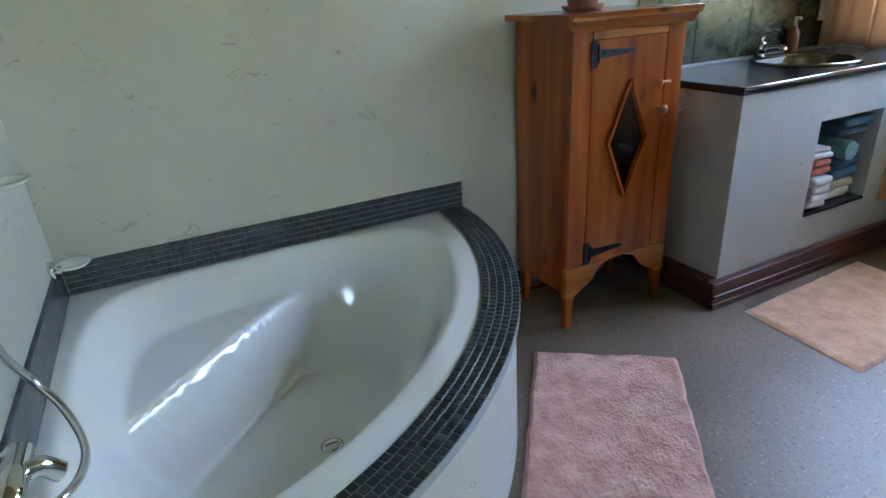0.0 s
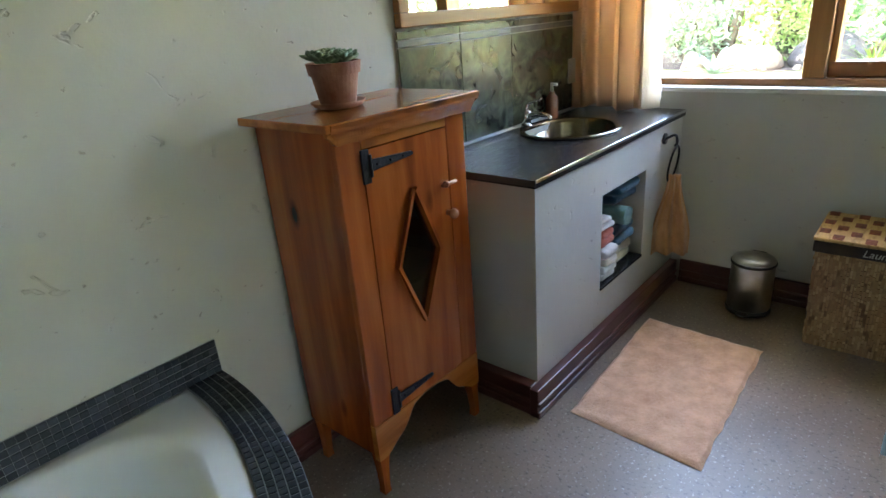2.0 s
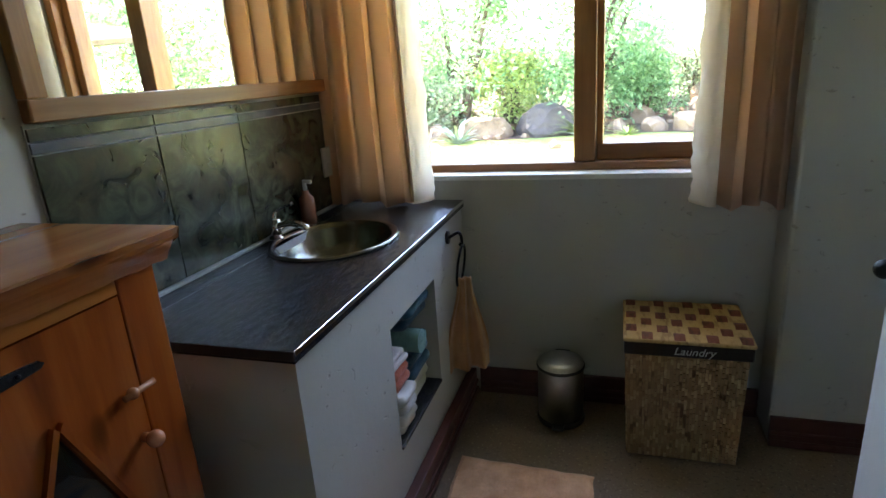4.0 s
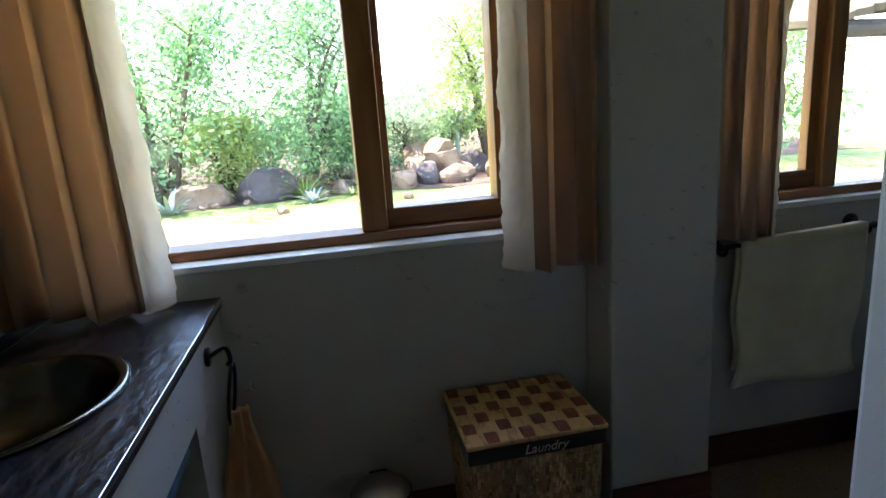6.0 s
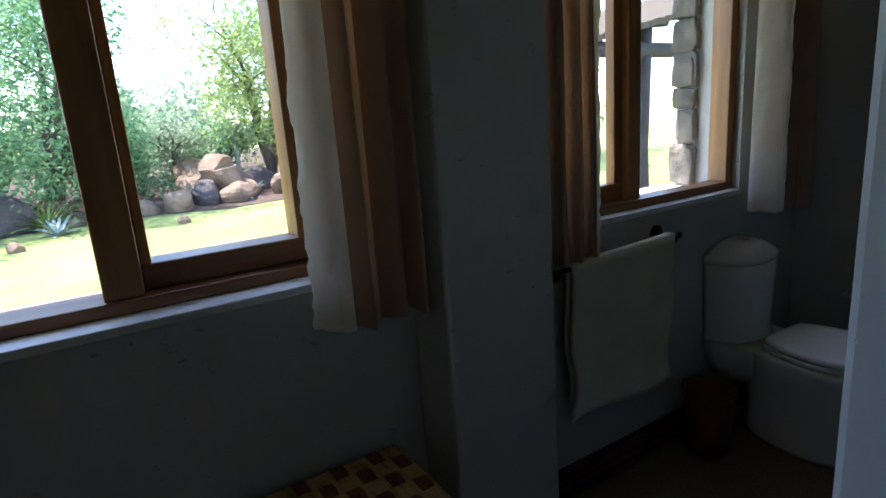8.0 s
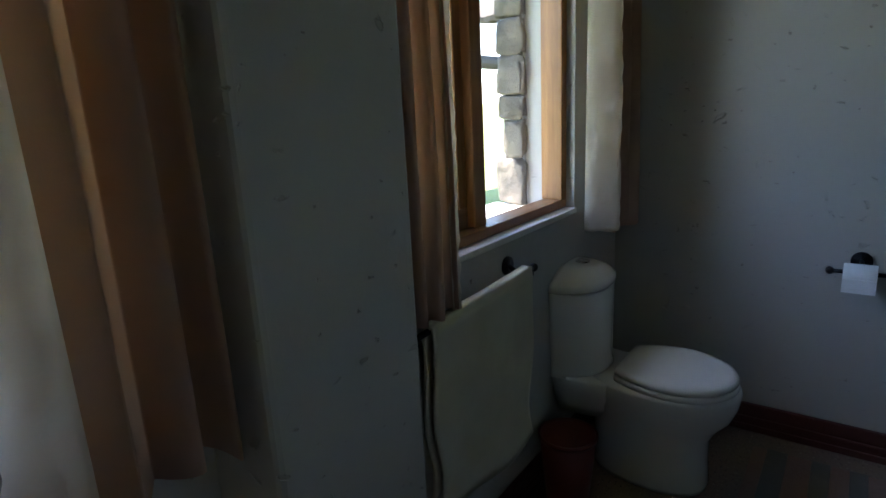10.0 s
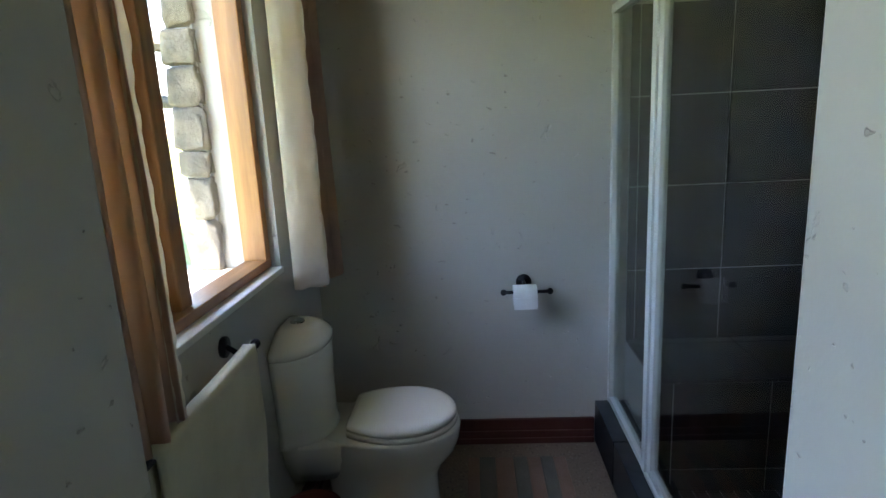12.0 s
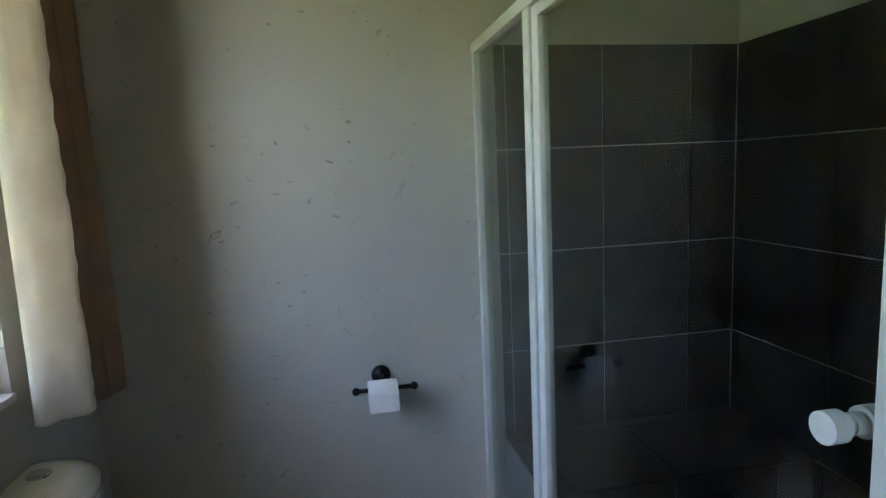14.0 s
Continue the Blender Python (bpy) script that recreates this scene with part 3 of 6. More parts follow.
def bath_mixer():
    y = 1.66
    ob = thing("bath_mixer", (XL, y, 0.60), "chrome bath mixer tap with a hand shower hose", "tap")
    part("body", tube([(XL + 0.05, y - 0.12, 0.61), (XL + 0.05, y + 0.06, 0.61)], 0.024, 18), CHROME, ob, "", True)
    part("spout", tube(curve_points([(XL + 0.05, y, 0.61), (XL + 0.08, y + 0.02, 0.60), (XL + 0.10, y + 0.03, 0.57)]), 0.018, 16), CHROME, ob, "", True)
    for dy in (-0.09, 0.04):
        part("rosette", tube([(XL, y + dy, 0.61), (XL + 0.05, y + dy, 0.61)], 0.021, 16), CHROME, ob, "", True)
    pts = curve_points([(XL + 0.03, 1.87, 0.78), (XL + 0.02, 1.93, 0.69), (XL + 0.035, 1.965, 0.61), (XL + 0.075, 1.93, 0.55), (XL + 0.112, 1.83, 0.52), (XL + 0.115, 1.75, 0.515), (XL + 0.09, 1.685, 0.52), (XL + 0.05, 1.655, 0.53), (XL + 0.03, 1.62, 0.595)], 150)
    n = 12
    side, rr = None, []
    for i, p in enumerate(pts):
        d = (pts[min(i + 1, len(pts) - 1)] - pts[max(i - 1, 0)]).normalized()
        side = d.orthogonal().normalized() if side is None else (side - d * side.dot(d)).normalized()
        up = d.cross(side)
        rad = 0.0085 if i % 2 else 0.0068
        rr.append([p + (side * math.cos(2 * math.pi * k / n) + up * math.sin(2 * math.pi * k / n)) * rad for k in range(n)])
    part("hose", loft(rr), CHROME, ob, "ribbed chrome hose", True)
    part("handset", tube([(XL + 0.03, 1.87, 0.78), (XL + 0.04, 1.86, 0.88), (XL + 0.05, 1.855, 0.95)], 0.012, 14), CHROME, ob, "", True)
    part("head", tube([(XL + 0.035, 1.85, 0.97), (XL + 0.075, 1.85, 0.965)], 0.034, 22), CHROME, ob, "", True)
    part("holder", tube([(XL, 1.86, 0.88), (XL + 0.04, 1.86, 0.88)], 0.018, 14), CHROME, ob, "", True)


bath_mixer()


# ---- pine cabinet ----
def cabinet():
    x0, x1, y0, y1 = 1.745, 2.255, 2.315, 2.655
    z0, z1 = 0.155, 1.163
    ob = thing("pine_cabinet", ((x0 + x1) / 2, (y0 + y1) / 2, 0), "orange varnished pine cabinet with iron strap hinges", "cabinet")
    part("side_panel", box(x0, x0 + 0.03, y0 + 0.02, y1, z0, z1, 0.003), PINE, ob)
    part("side_panel", box(x1 - 0.03, x1, y0 + 0.02, y1, z0, z1, 0.003), PINE, ob)
    part("back_panel", box(x0 + 0.03, x1 - 0.03, y1 - 0.015, y1, z0, z1), PINE, ob)
    part("bottom", box(x0 + 0.03, x1 - 0.03, y0 + 0.03, y1 - 0.016, z0 + 0.09, z0 + 0.11), PINE_TOP, ob)
    part("shelf", box(x0 + 0.03, x1 - 0.03, y0 + 0.06, y1 - 0.016, 0.62, 0.64), PINE_TOP, ob)
    part("stile", box(x0, x0 + 0.085, y0, y0 + 0.022, z0 + 0.114, z1, 0.004), PINE, ob)
    part("stile", box(x1 - 0.085, x1, y0, y0 + 0.022, z0 + 0.114, z1, 0.004), PINE, ob)
    part("top_rail", box(x0 + 0.085, x1 - 0.085, y0, y0 + 0.022, z1 - 0.063, z1, 0.003), PINE_TOP, ob)
    dx0, dx1, dz0, dz1 = x0 + 0.087, x1 - 0.087, z0 + 0.115, z1 - 0.065
    cx, cz, hw, hh = (dx0 + dx1) / 2 + 0.005, 0.738, 0.087, 0.208
    outer = [(dx0, dz0), (dx1, dz0), (dx1, dz1), (dx0, dz1)]
    bm = bmesh.new()
    hole = [(cx, cz - hh), (cx + hw, cz), (cx, cz + hh), (cx - hw, cz)]
    mids = [((dx0 + dx1) / 2, dz0), (dx1, (dz0 + dz1) / 2), ((dx0 + dx1) / 2, dz1), (dx0, (dz0 + dz1) / 2)]
    def add(poly):
        f = [bm.verts.new((p[0], y0 + 0.001, p[1])) for p in poly]
        g = [bm.verts.new((p[0], y0 + 0.021, p[1])) for p in poly]
        bm.faces.new(f), bm.faces.new(list(reversed(g)))
        for i in range(len(poly)):
            j = (i + 1) % len(poly)
            bm.faces.new((f[i], g[i], g[j], f[j]))
    corners = [outer[1], outer[2], outer[3], outer[0]]
    for k in range(4):
        add([mids[k], corners[k], mids[(k + 1) % 4], hole[(k + 1) % 4], hole[k]])
    bmesh.ops.remove_doubles(bm, verts=bm.verts, dist=0.0004)
    bmesh.ops.recalc_face_normals(bm, faces=bm.faces)
    door = part("door", bm, PINE, ob)
    for k in range(4):
        a, b = Vector((hole[k][0], 0, hole[k][1])), Vector((hole[(k + 1) % 4][0], 0, hole[(k + 1) % 4][1]))
        c = Vector((cx, 0, cz))
        d = (b - a).normalized()
        nrm = Vector((d.z, 0, -d.x))
        nrm = nrm if nrm.dot(a - c) > 0 else -nrm
        w = 0.011
        p = [a, b, b + nrm * w + d * 0.006, a + nrm * w - d * 0.006]
        part("moulding", prism([(q.x, q.z) for q in p], y0 - 0.011, y0, "y"), PINE, door, "raised diamond moulding")
    g = part("pane", prism(hole, y0 + 0.008, y0 + 0.012, "y"), CAB_GLASS, door, "dark diamond glass pane")
    for z in (1.055, 0.315):
        hinge = part("strap_hinge", prism([(x0 + 0.078, z - 0.045), (x0 + 0.105, z - 0.045), (x0 + 0.105, z + 0.045), (x0 + 0.078, z + 0.045)], y0 - 0.005, y0, "y"), IRON, door, "black iron strap hinge")
        part("strap", prism([(x0 + 0.106, z - 0.016), (x0 + 0.265, z - 0.006), (x0 + 0.272, z), (x0 + 0.265, z + 0.006), (x0 + 0.106, z + 0.016)], y0 - 0.005, y0, "y"), IRON, hinge)
        part("barrel", tube([(x0 + 0.106, y0 - 0.006, z - 0.03), (x0 + 0.106, y0 - 0.006, z + 0.03)], 0.005), IRON, hinge)
        for q in (0.13, 0.18, 0.23):
            part("rivet", ball((x0 + q, y0 - 0.006, z), 0.004), IRON, hinge)
    kx = dx1 - 0.018
    part("latch", tube([(kx - 0.03, y0 - 0.014, 0.93), (kx + 0.035, y0 - 0.014, 0.93)], 0.006), KNOB_WOOD, door, "small wooden turn latch", True)
    part("latch", ball((kx - 0.01, y0 - 0.012, 0.93), 0.011), KNOB_WOOD, door, "", True)
    part("knob", tube([(kx, y0, 0.835), (kx, y0 - 0.02, 0.835)], 0.009, 14), KNOB_WOOD, door, "", True)
    part("knob", ball((kx, y0 - 0.026, 0.835), 0.016), KNOB_WOOD, door, "turned knob", True)
    # apron with a scalloped lower edge
    n = 40
    top, low = z0 + 0.113, []
    for i in range(n + 1):
        s = i / n
        m = abs(s - 0.5) * 2
        z = 0.075 + 0.125 * (1 - smoothstep(0.10, 0.9, m)) - 0.016 * math.sin(m * 15) * smoothstep(0.15, 0.4, m) * (1 - m)
        low.append((x0 + 0.0 + (x1 - x0) * s, z0 + z - 0.09))
    part("apron", prism(low + [(x1, top), (x0, top)], y0 + 0.0, y0 + 0.021, "y"), PINE_TOP, ob, "scalloped pine apron")
    for lx, ly in ((x0 + 0.005, y0 + 0.003), (x1 - 0.055, y0 + 0.003), (x0 + 0.005, y1 - 0.05), (x1 - 0.055, y1 - 0.05)):
        rings = []
        for z, s in ((0.0, 0.55), (0.03, 0.5), (0.10, 0.62), (0.17, 0.9), (z0 + 0.06, 1.0)):
            w = 0.05 * s
            out = lx if lx < 2.0 else lx + 0.05 - w
            rings.append([(out, ly, z), (out + w, ly, z), (out + w, ly + w, z), (out, ly + w, z)])
        part("leg", loft(rings), PINE, ob)
    part("top", box(x0 - 0.042, x1 + 0.045, y0 - 0.03, y1 + 0.012, z1 + 0.002, z1 + 0.024, 0.004), PINE_TOP, ob, "thin pine top board")
    rings, m = [], 60
    for i in range(m + 1):
        s = i / m
        x = x0 - 0.028 + (x1 - x0 + 0.07) * s
        q = Vector((x * 9, 3.1, 0))
        end = smoothstep(0.0, 0.05, s) * smoothstep(0.0, 0.03, 1 - s)
        low = z1 - 0.034 - 0.007 * noise.noise(q) - 0.004 * noise.noise(q * 3.3) + 0.024 * (1 - end)
        top, foot = y0 - 0.036, y0 - 0.013
        def face(k): return top + (foot - top) * k + 0.0035 * noise.noise(q * 2.3 + Vector((0, k * 5, 0)))
        rings.append([(x, y0 - 0.0305, z1 + 0.0225), (x, top, z1 + 0.022)] + [(x, face(k), z1 + 0.022 + (low - z1 - 0.022) * k) for k in (0.25, 0.5, 0.75)] + [(x, foot, low), (x, y0 - 0.0005, low), (x, y0 - 0.0005, z1 + 0.0015), (x, y0 - 0.0305, z1 + 0.0015)])
    part("cornice", loft(rings), PINE_TOP, ob, "rough-hewn waney cornice along the front")
    return ob


cabinet()
jar = thing("glass_jar", (2.0, 2.47, 0.64), "small glass jar on the cabinet shelf", "jar")
part("jar", lathe([(0.045, 0), (0.05, 0.01), (0.05, 0.1), (0.035, 0.125), (0.035, 0.14)], 2.0, 2.47, 0.64), CERAMIC, jar, "", True)
part("lid", lathe([(0.038, 0), (0.038, 0.02)], 2.0, 2.47, 0.781), BRASS, jar, "", True)


def potted_plant():
    x, y, z = 1.93, 2.50, 1.188
    ob = thing("potted_succulent", (x, y, z), "grey-green succulent in a worn terracotta pot", "plant")
    part("saucer", lathe([(0.055, 0.0), (0.068, 0.004), (0.078, 0.018), (0.074, 0.018), (0.062, 0.006)], x, y, z), TERRACOTTA, ob, "terracotta saucer", True)
    part("pot", lathe([(0.050, 0.007), (0.066, 0.090), (0.072, 0.0905), (0.076, 0.122), (0.071, 0.123), (0.066, 0.098)], x, y, z), TERRACOTTA, ob, "terracotta pot with a lime bloom", False)
    part("soil", lathe([(0.0, 0.1), (0.0655, 0.099)], x, y, z, cap=False), SOIL, ob)
    rng = random.Random(3)
    bm = bmesh.new()
    for k in range(11):
        a, r = rng.random() * 6.28, 0.062 * math.sqrt(rng.random())
        c = Vector((x + r * math.cos(a), y + r * math.sin(a), z + 0.115 + 0.02 * rng.random()))
        for i in range(12):
            b = i * 2.4
            lift = 0.25 + 0.9 * i / 12
            d = Vector((math.cos(b) * math.cos(lift), math.sin(b) * math.cos(lift), math.sin(lift)))
            side = d.cross(Vector((0, 0, 1))).normalized()
            L, w = 0.046 - 0.018 * i / 12, 0.0125
            up = side.cross(d)
            rg = []
            for s, ww in ((0.0, 0.5), (0.45, 1.0), (0.8, 0.8), (1.0, 0.05)):
                p = c + d * (L * s)
                rg.append([p + side * w * ww, p + up * w * 0.5 * ww, p - side * w * ww, p - up * w * 0.5 * ww])
            merge(bm, loft(rg))
    part("leaves", bm, SUCCULENT, ob, "fleshy grey-green rosettes", True)


potted_plant()


# ---- vanity ----
NX0, NX1, NZ0, NZ1 = 2.90, 3.335, 0.28, 0.70


def vanity():
    ob = thing("vanity_unit", ((VX0 + XW) / 2, 2.4, 0), "plastered masonry vanity with an open towel niche", "vanity")
    zt, zb, yf = 0.868, 0.755, VY0 + 0.06
    xs, ys, zs = [VX0, VX0 + 0.06, NX0, NX1, XW], [VY0, yf, VY0 + 0.40, YN], [0, NZ0, NZ1, zb, zt]
    def solid(i, j, k):
        if not (0 <= i < 4 and 0 <= j < 3 and 0 <= k < 4):
            return False
        if k == 3 and j > 0 and i > 0:
            return False
        return not (i == 2 and k == 1 and j < 2)
    bm = bmesh.new()
    pts = {}
    def vert(i, j, k):
        if (i, j, k) not in pts:
            pts[i, j, k] = bm.verts.new((xs[i], ys[j], zs[k]))
        return pts[i, j, k]
    for i, j, k in itertools.product(range(4), range(3), range(4)):
        if not solid(i, j, k):
            continue
        for ax, up in itertools.product(range(3), (0, 1)):
            n = [i, j, k]
            n[ax] += 1 if up else -1
            if solid(*n):
                continue
            u, w = [q for q in range(3) if q != ax]
            quad = []
            for du, dw in ((0, 0), (1, 0), (1, 1), (0, 1)):
                c = [i, j, k]
                c[ax] += up
                c[u] += du
                c[w] += dw
                quad.append(vert(*c))
            bm.faces.new(quad)
    bmesh.ops.recalc_face_normals(bm, faces=bm.faces)
    part("body", bm, PLASTER, ob, "rough cream plaster body")
    part("niche_shelf", box(NX0 + 0.002, NX1 - 0.002, VY0 - 0.004, VY0 + 0.398, NZ0, NZ0 + 0.012, 0.002), SLATE_TOP, ob, "dark slate niche shelf")
    return ob


vanity()


def sink_and_top():
    cx, cy, rx, ry = 3.155, 2.435, 0.235, 0.205
    ob = thing("worktop", (3.07, 2.4, 0.87), "polished dark slate vanity worktop with a pale front line", "worktop")
    x0, x1, y0, y1, z0, z1 = 2.382, XW, 2.14, YN - 0.012, 0.869, 0.898
    bm = bmesh.new()
    n = 64
    def ell(a, k=1.0): return (cx + rx * k * math.cos(a), cy + ry * k * math.sin(a))
    def onbox(a):
        d = (math.cos(a), math.sin(a))
        ts = []
        if d[0] > 1e-6: ts.append((x1 - cx) / d[0])
        if d[0] < -1e-6: ts.append((x0 - cx) / d[0])
        if d[1] > 1e-6: ts.append((y1 - 0.078 - cy) / d[1])
        if d[1] < -1e-6: ts.append((y0 - cy) / d[1])
        t = min(ts)
        return (cx + d[0] * t, cy + d[1] * t)
    ang = sorted([2 * math.pi * i / n for i in range(n)] + [math.atan2(b - cy, a - cx) % (2 * math.pi) for a in (x0, x1) for b in (y0, y1 - 0.078)])
    rings = []
    for z, f in ((z0, "o"), (z1, "o"), (z1, "i"), (z0, "i"), (z0, "o")):
        rings.append([((onbox(a) if f == "o" else ell(a, 0.97)) + (z,)) for a in ang])
    part("slab", loft(rings, True, False), SLATE_TOP, ob)
    part("back_strip", box(x0, x1, y1 - 0.074, y1, z0, z1, 0.001), SLATE_TOP, ob)
    part("joint", box(x0, x1, y1 - 0.079, y1 - 0.073, z0, z1 - 0.001), GROUT, ob, "pale grout joint")
    part("nosing", box(x0, x1, y0 - 0.004, y0, z1 - 0.012, z1 + 0.001, 0.0015), CHROME, ob, "thin metal edge trim")
    part("nosing", box(x0 - 0.004, x0, y0 - 0.004, y1, z1 - 0.022, z1, 0.0015), BLACKP, ob, "dark edge trim")
    s = thing("wash_basin", (cx, cy, 0.87), "oval brushed steel wash basin set in slate", "basin")
    prof = [(1.04, 0.0), (1.05, 0.006), (1.02, 0.012), (0.95, 0.008), (0.90, -0.01), (0.84, -0.06), (0.72, -0.105), (0.45, -0.128), (0.12, -0.133), (0.0, -0.133)]
    bm = loft([[(*ell(2 * math.pi * i / 64, k), z1 + z) for i in range(64)] for k, z in prof], True, False)
    bmesh.ops.remove_doubles(bm, verts=bm.verts, dist=0.0002)
    part("bowl", bm, BASIN, s, "", True).modifiers.new("shell", "SOLIDIFY").thickness = 0.002
    part("waste", lathe([(0.0, 0.004), (0.02, 0.004), (0.024, 0.0)], cx, cy, z1 - 0.132, 20, False), CHROME, s, "", True)


sink_and_top()


def basin_tap():
    x, y, z = 3.14, 2.652, 0.898
    ob = thing("basin_tap", (x, y, z), "chrome single-lever basin mixer tap", "tap")
    part("base", lathe([(0.027, 0), (0.027, 0.008), (0.022, 0.014)], x, y, z, 24), CHROME, ob, "", True)
    part("body", tube([(x, y, z + 0.01), (x, y - 0.004, z + 0.075)], 0.021, 20, None, 0.019), CHROME, ob, "", True)
    part("spout", tube(curve_points([(x, y, z + 0.045), (x, y - 0.06, z + 0.062), (x, y - 0.115, z + 0.052), (x, y - 0.125, z + 0.038)]), 0.0135, 16, None, 0.011), CHROME, ob, "", True)
    part("lever", tube(curve_points([(x, y, z + 0.08), (x + 0.004, y - 0.015, z + 0.108), (x + 0.01, y - 0.075, z + 0.128)]), 0.011, 14, None, 0.006), CHROME, ob, "", True)


basin_tap()
soap = thing("soap_dispenser", (3.36, 2.645, 0.898), "amber liquid soap bottle with a pale pump", "bottle")
part("bottle", lathe([(0.028, 0), (0.031, 0.01), (0.03, 0.1), (0.014, 0.118), (0.013, 0.13)], 3.36, 2.645, 0.898), SOAP, soap, "", True)
part("pump", tube([(3.36, 2.645, 1.026), (3.36, 2.645, 1.062), (3.345, 2.61, 1.062)], 0.008), SWITCH, soap, "cream pump head", True)


def switch_plate():
    ob = thing("light_switch", (3.61, YN - 0.015, 1.09), "cream plastic double switch plate on slate tiles", "switch")
    part("plate", box(3.572, 3.652, YN - 0.022, YN - 0.0125, 1.035, 1.155, 0.003), SWITCH, ob)
    for z in (1.065, 1.11):
        part("rocker", box(3.595, 3.629, YN - 0.027, YN - 0.022, z, z + 0.028, 0.002), SWITCH, ob)


switch_plate()


def splashback():
    ob = thing("splashback", (3.06, YN, 1.1), "dark green-brown slate tile splashback", "splashback", "", "structure")
    y1 = YN
    part("bed", box(2.37, XW, y1 - 0.006, y1, 0.90, 1.372), GROUT, ob, "pale grout bed")
    xs = [2.37, 2.72, 3.075, 3.425, XW]
    for a, b in zip(xs, xs[1:]):
        part("tile", box(a + 0.002, b - 0.002, y1 - 0.012, y1 - 0.004, 0.912, 1.308, 0.001), SLATE_WALL, ob)
        part("tile", box(a + 0.002, b - 0.002, y1 - 0.012, y1 - 0.004, 1.338, 1.364, 0.001), SLATE_WALL, ob)
        part("tile", box(a + 0.002, b - 0.002, y1 - 0.011, y1 - 0.004, 1.312, 1.334, 0.001), SLATE_LEDGE, ob, "narrow paler border tile")
    part("cove", box(2.37, XW, y1 - 0.02, y1 - 0.0125, 0.8985, 0.909, 0.002), GROUT, ob, "pale sealant line")


splashback()


def mirror():
    ob = thing("wall_mirror", (3.06, YN, 1.56), "wide mirror in a brown wooden frame", "mirror")
    x0, x1, z0, z1 = 2.375, 3.755, 1.375, 1.79
    part("frame", box(x0, x1, YN - 0.032, YN - 0.001, z0, z0 + 0.048, 0.004), MIRROR_WOOD, ob)
    part("frame", box(x0, x1, YN - 0.032, YN - 0.001, z1 - 0.05, z1, 0.004), MIRROR_WOOD, ob)
    part("frame", box(x0, x0 + 0.05, YN - 0.032, YN - 0.001, z0 + 0.048, z1 - 0.05, 0.004), FRAME, ob)
    part("frame", box(x1 - 0.05, x1, YN - 0.032, YN - 0.001, z0 + 0.048, z1 - 0.05, 0.004), FRAME, ob)
    part("glass", box(x0 + 0.045, x1 - 0.045, YN - 0.014, YN - 0.006, z0 + 0.045, z1 - 0.045), MIRROR, ob, "silvered mirror glass")


mirror()


def folded(name, x0, x1, y0, y1, z0, h, mat, label, layers=3):
    """A towel folded flat, with rounded folds at the front."""
    ob = thing(name, ((x0 + x1) / 2, (y0 + y1) / 2, z0), label, "towel", "folded towels in the niche")
    rng = random.Random(int(z0 * 1000 + x0 * 100))
    for i in range(layers):
        za, zb = z0 + h * i / layers, z0 + h * (i + 1) / layers
        bm = box(x0 + rng.random() * 0.015, x1 - rng.random() * 0.015, y0 + rng.random() * 0.02, y1, za, zb, min(h / layers * 0.45, 0.02), seg=4)
        bmesh.ops.subdivide_edges(bm, edges=[e for e in bm.edges if e.calc_length() > 0.08], cuts=4, use_grid_fill=True)
        for v in bm.verts:
            v.co += Vector((noise.noise(v.co * 16), noise.noise(v.co * 16 + Vector((9, 0, 0))), noise.noise(v.co * 16 + Vector((0, 7, 0))))) * 0.007
        part("fold", bm, mat, ob, "", True)
    return ob


ns = NZ0 + 0.013
folded("white_towels", 2.93, 3.07, 2.14, 2.42, ns, 0.15, TOWEL_PALE, "stack of folded white hand towels on the niche shelf", 4)
folded("coral_towel", 2.935, 3.075, 2.15, 2.42, ns + 0.155, 0.07, TOWEL_CORAL, "folded coral towel on white towels", 2)
folded("white_cloth", 2.935, 3.07, 2.16, 2.42, ns + 0.23, 0.045, TOWEL_PALE, "folded white face cloth on a coral towel", 2)
folded("beige_towels", 3.09, 3.30, 2.18, 2.45, ns, 0.10, TOWEL_WHITE, "folded beige towel on the niche shelf", 2)
folded("teal_towel", 3.08, 3.31, 2.17, 2.46, ns + 0.105, 0.085, TOWEL_TEAL, "folded dark teal towel in the niche", 2)


def rolled(name, x, y0, y1, z, r, mat, label):
    """A towel rolled up tight, its spiral end towards the room."""
    turns, n = 3.2, 90
    outer, inner = [], []
    for i in range(n + 1):
        t = i / n
        a, rr = -0.8 + t * turns * 2 * math.pi, r * (0.14 + 0.86 * t)
        w = r * 0.86 / turns * 0.80
        outer.append((x + rr * math.cos(a), z + rr * math.sin(a)))
        inner.append((x + max(rr - w, 0.002) * math.cos(a), z + max(rr - w, 0.002) * math.sin(a)))
    bm = bmesh.new()
    quads = []
    for y in (y0, y1):
        quads.append([[bm.verts.new((q[0], y, q[1])) for q in line] for line in (outer, inner)])
    (o0, i0), (o1, i1) = quads
    for k in range(n):
        bm.faces.new((o0[k], o0[k + 1], o1[k + 1], o1[k]))
        bm.faces.new((i0[k], i1[k], i1[k + 1], i0[k + 1]))
        bm.faces.new((o0[k], i0[k], i0[k + 1], o0[k + 1]))
        bm.faces.new((o1[k], o1[k + 1], i1[k + 1], i1[k]))
    bmesh.ops.recalc_face_normals(bm, faces=bm.faces)
    return single(name, bm, mat, label, "towel", "folded towels in the niche")


rolled("green_towel", 3.165, 2.155, 2.44, ns + 0.245, 0.05, TOWEL_GREEN, "rolled sea green towel on teal towels")
folded("blue_towel", 3.085, 3.325, 2.165, 2.46, ns + 0.297, 0.085, TOWEL_TEAL, "folded deep blue towel at the top of the pile", 2)


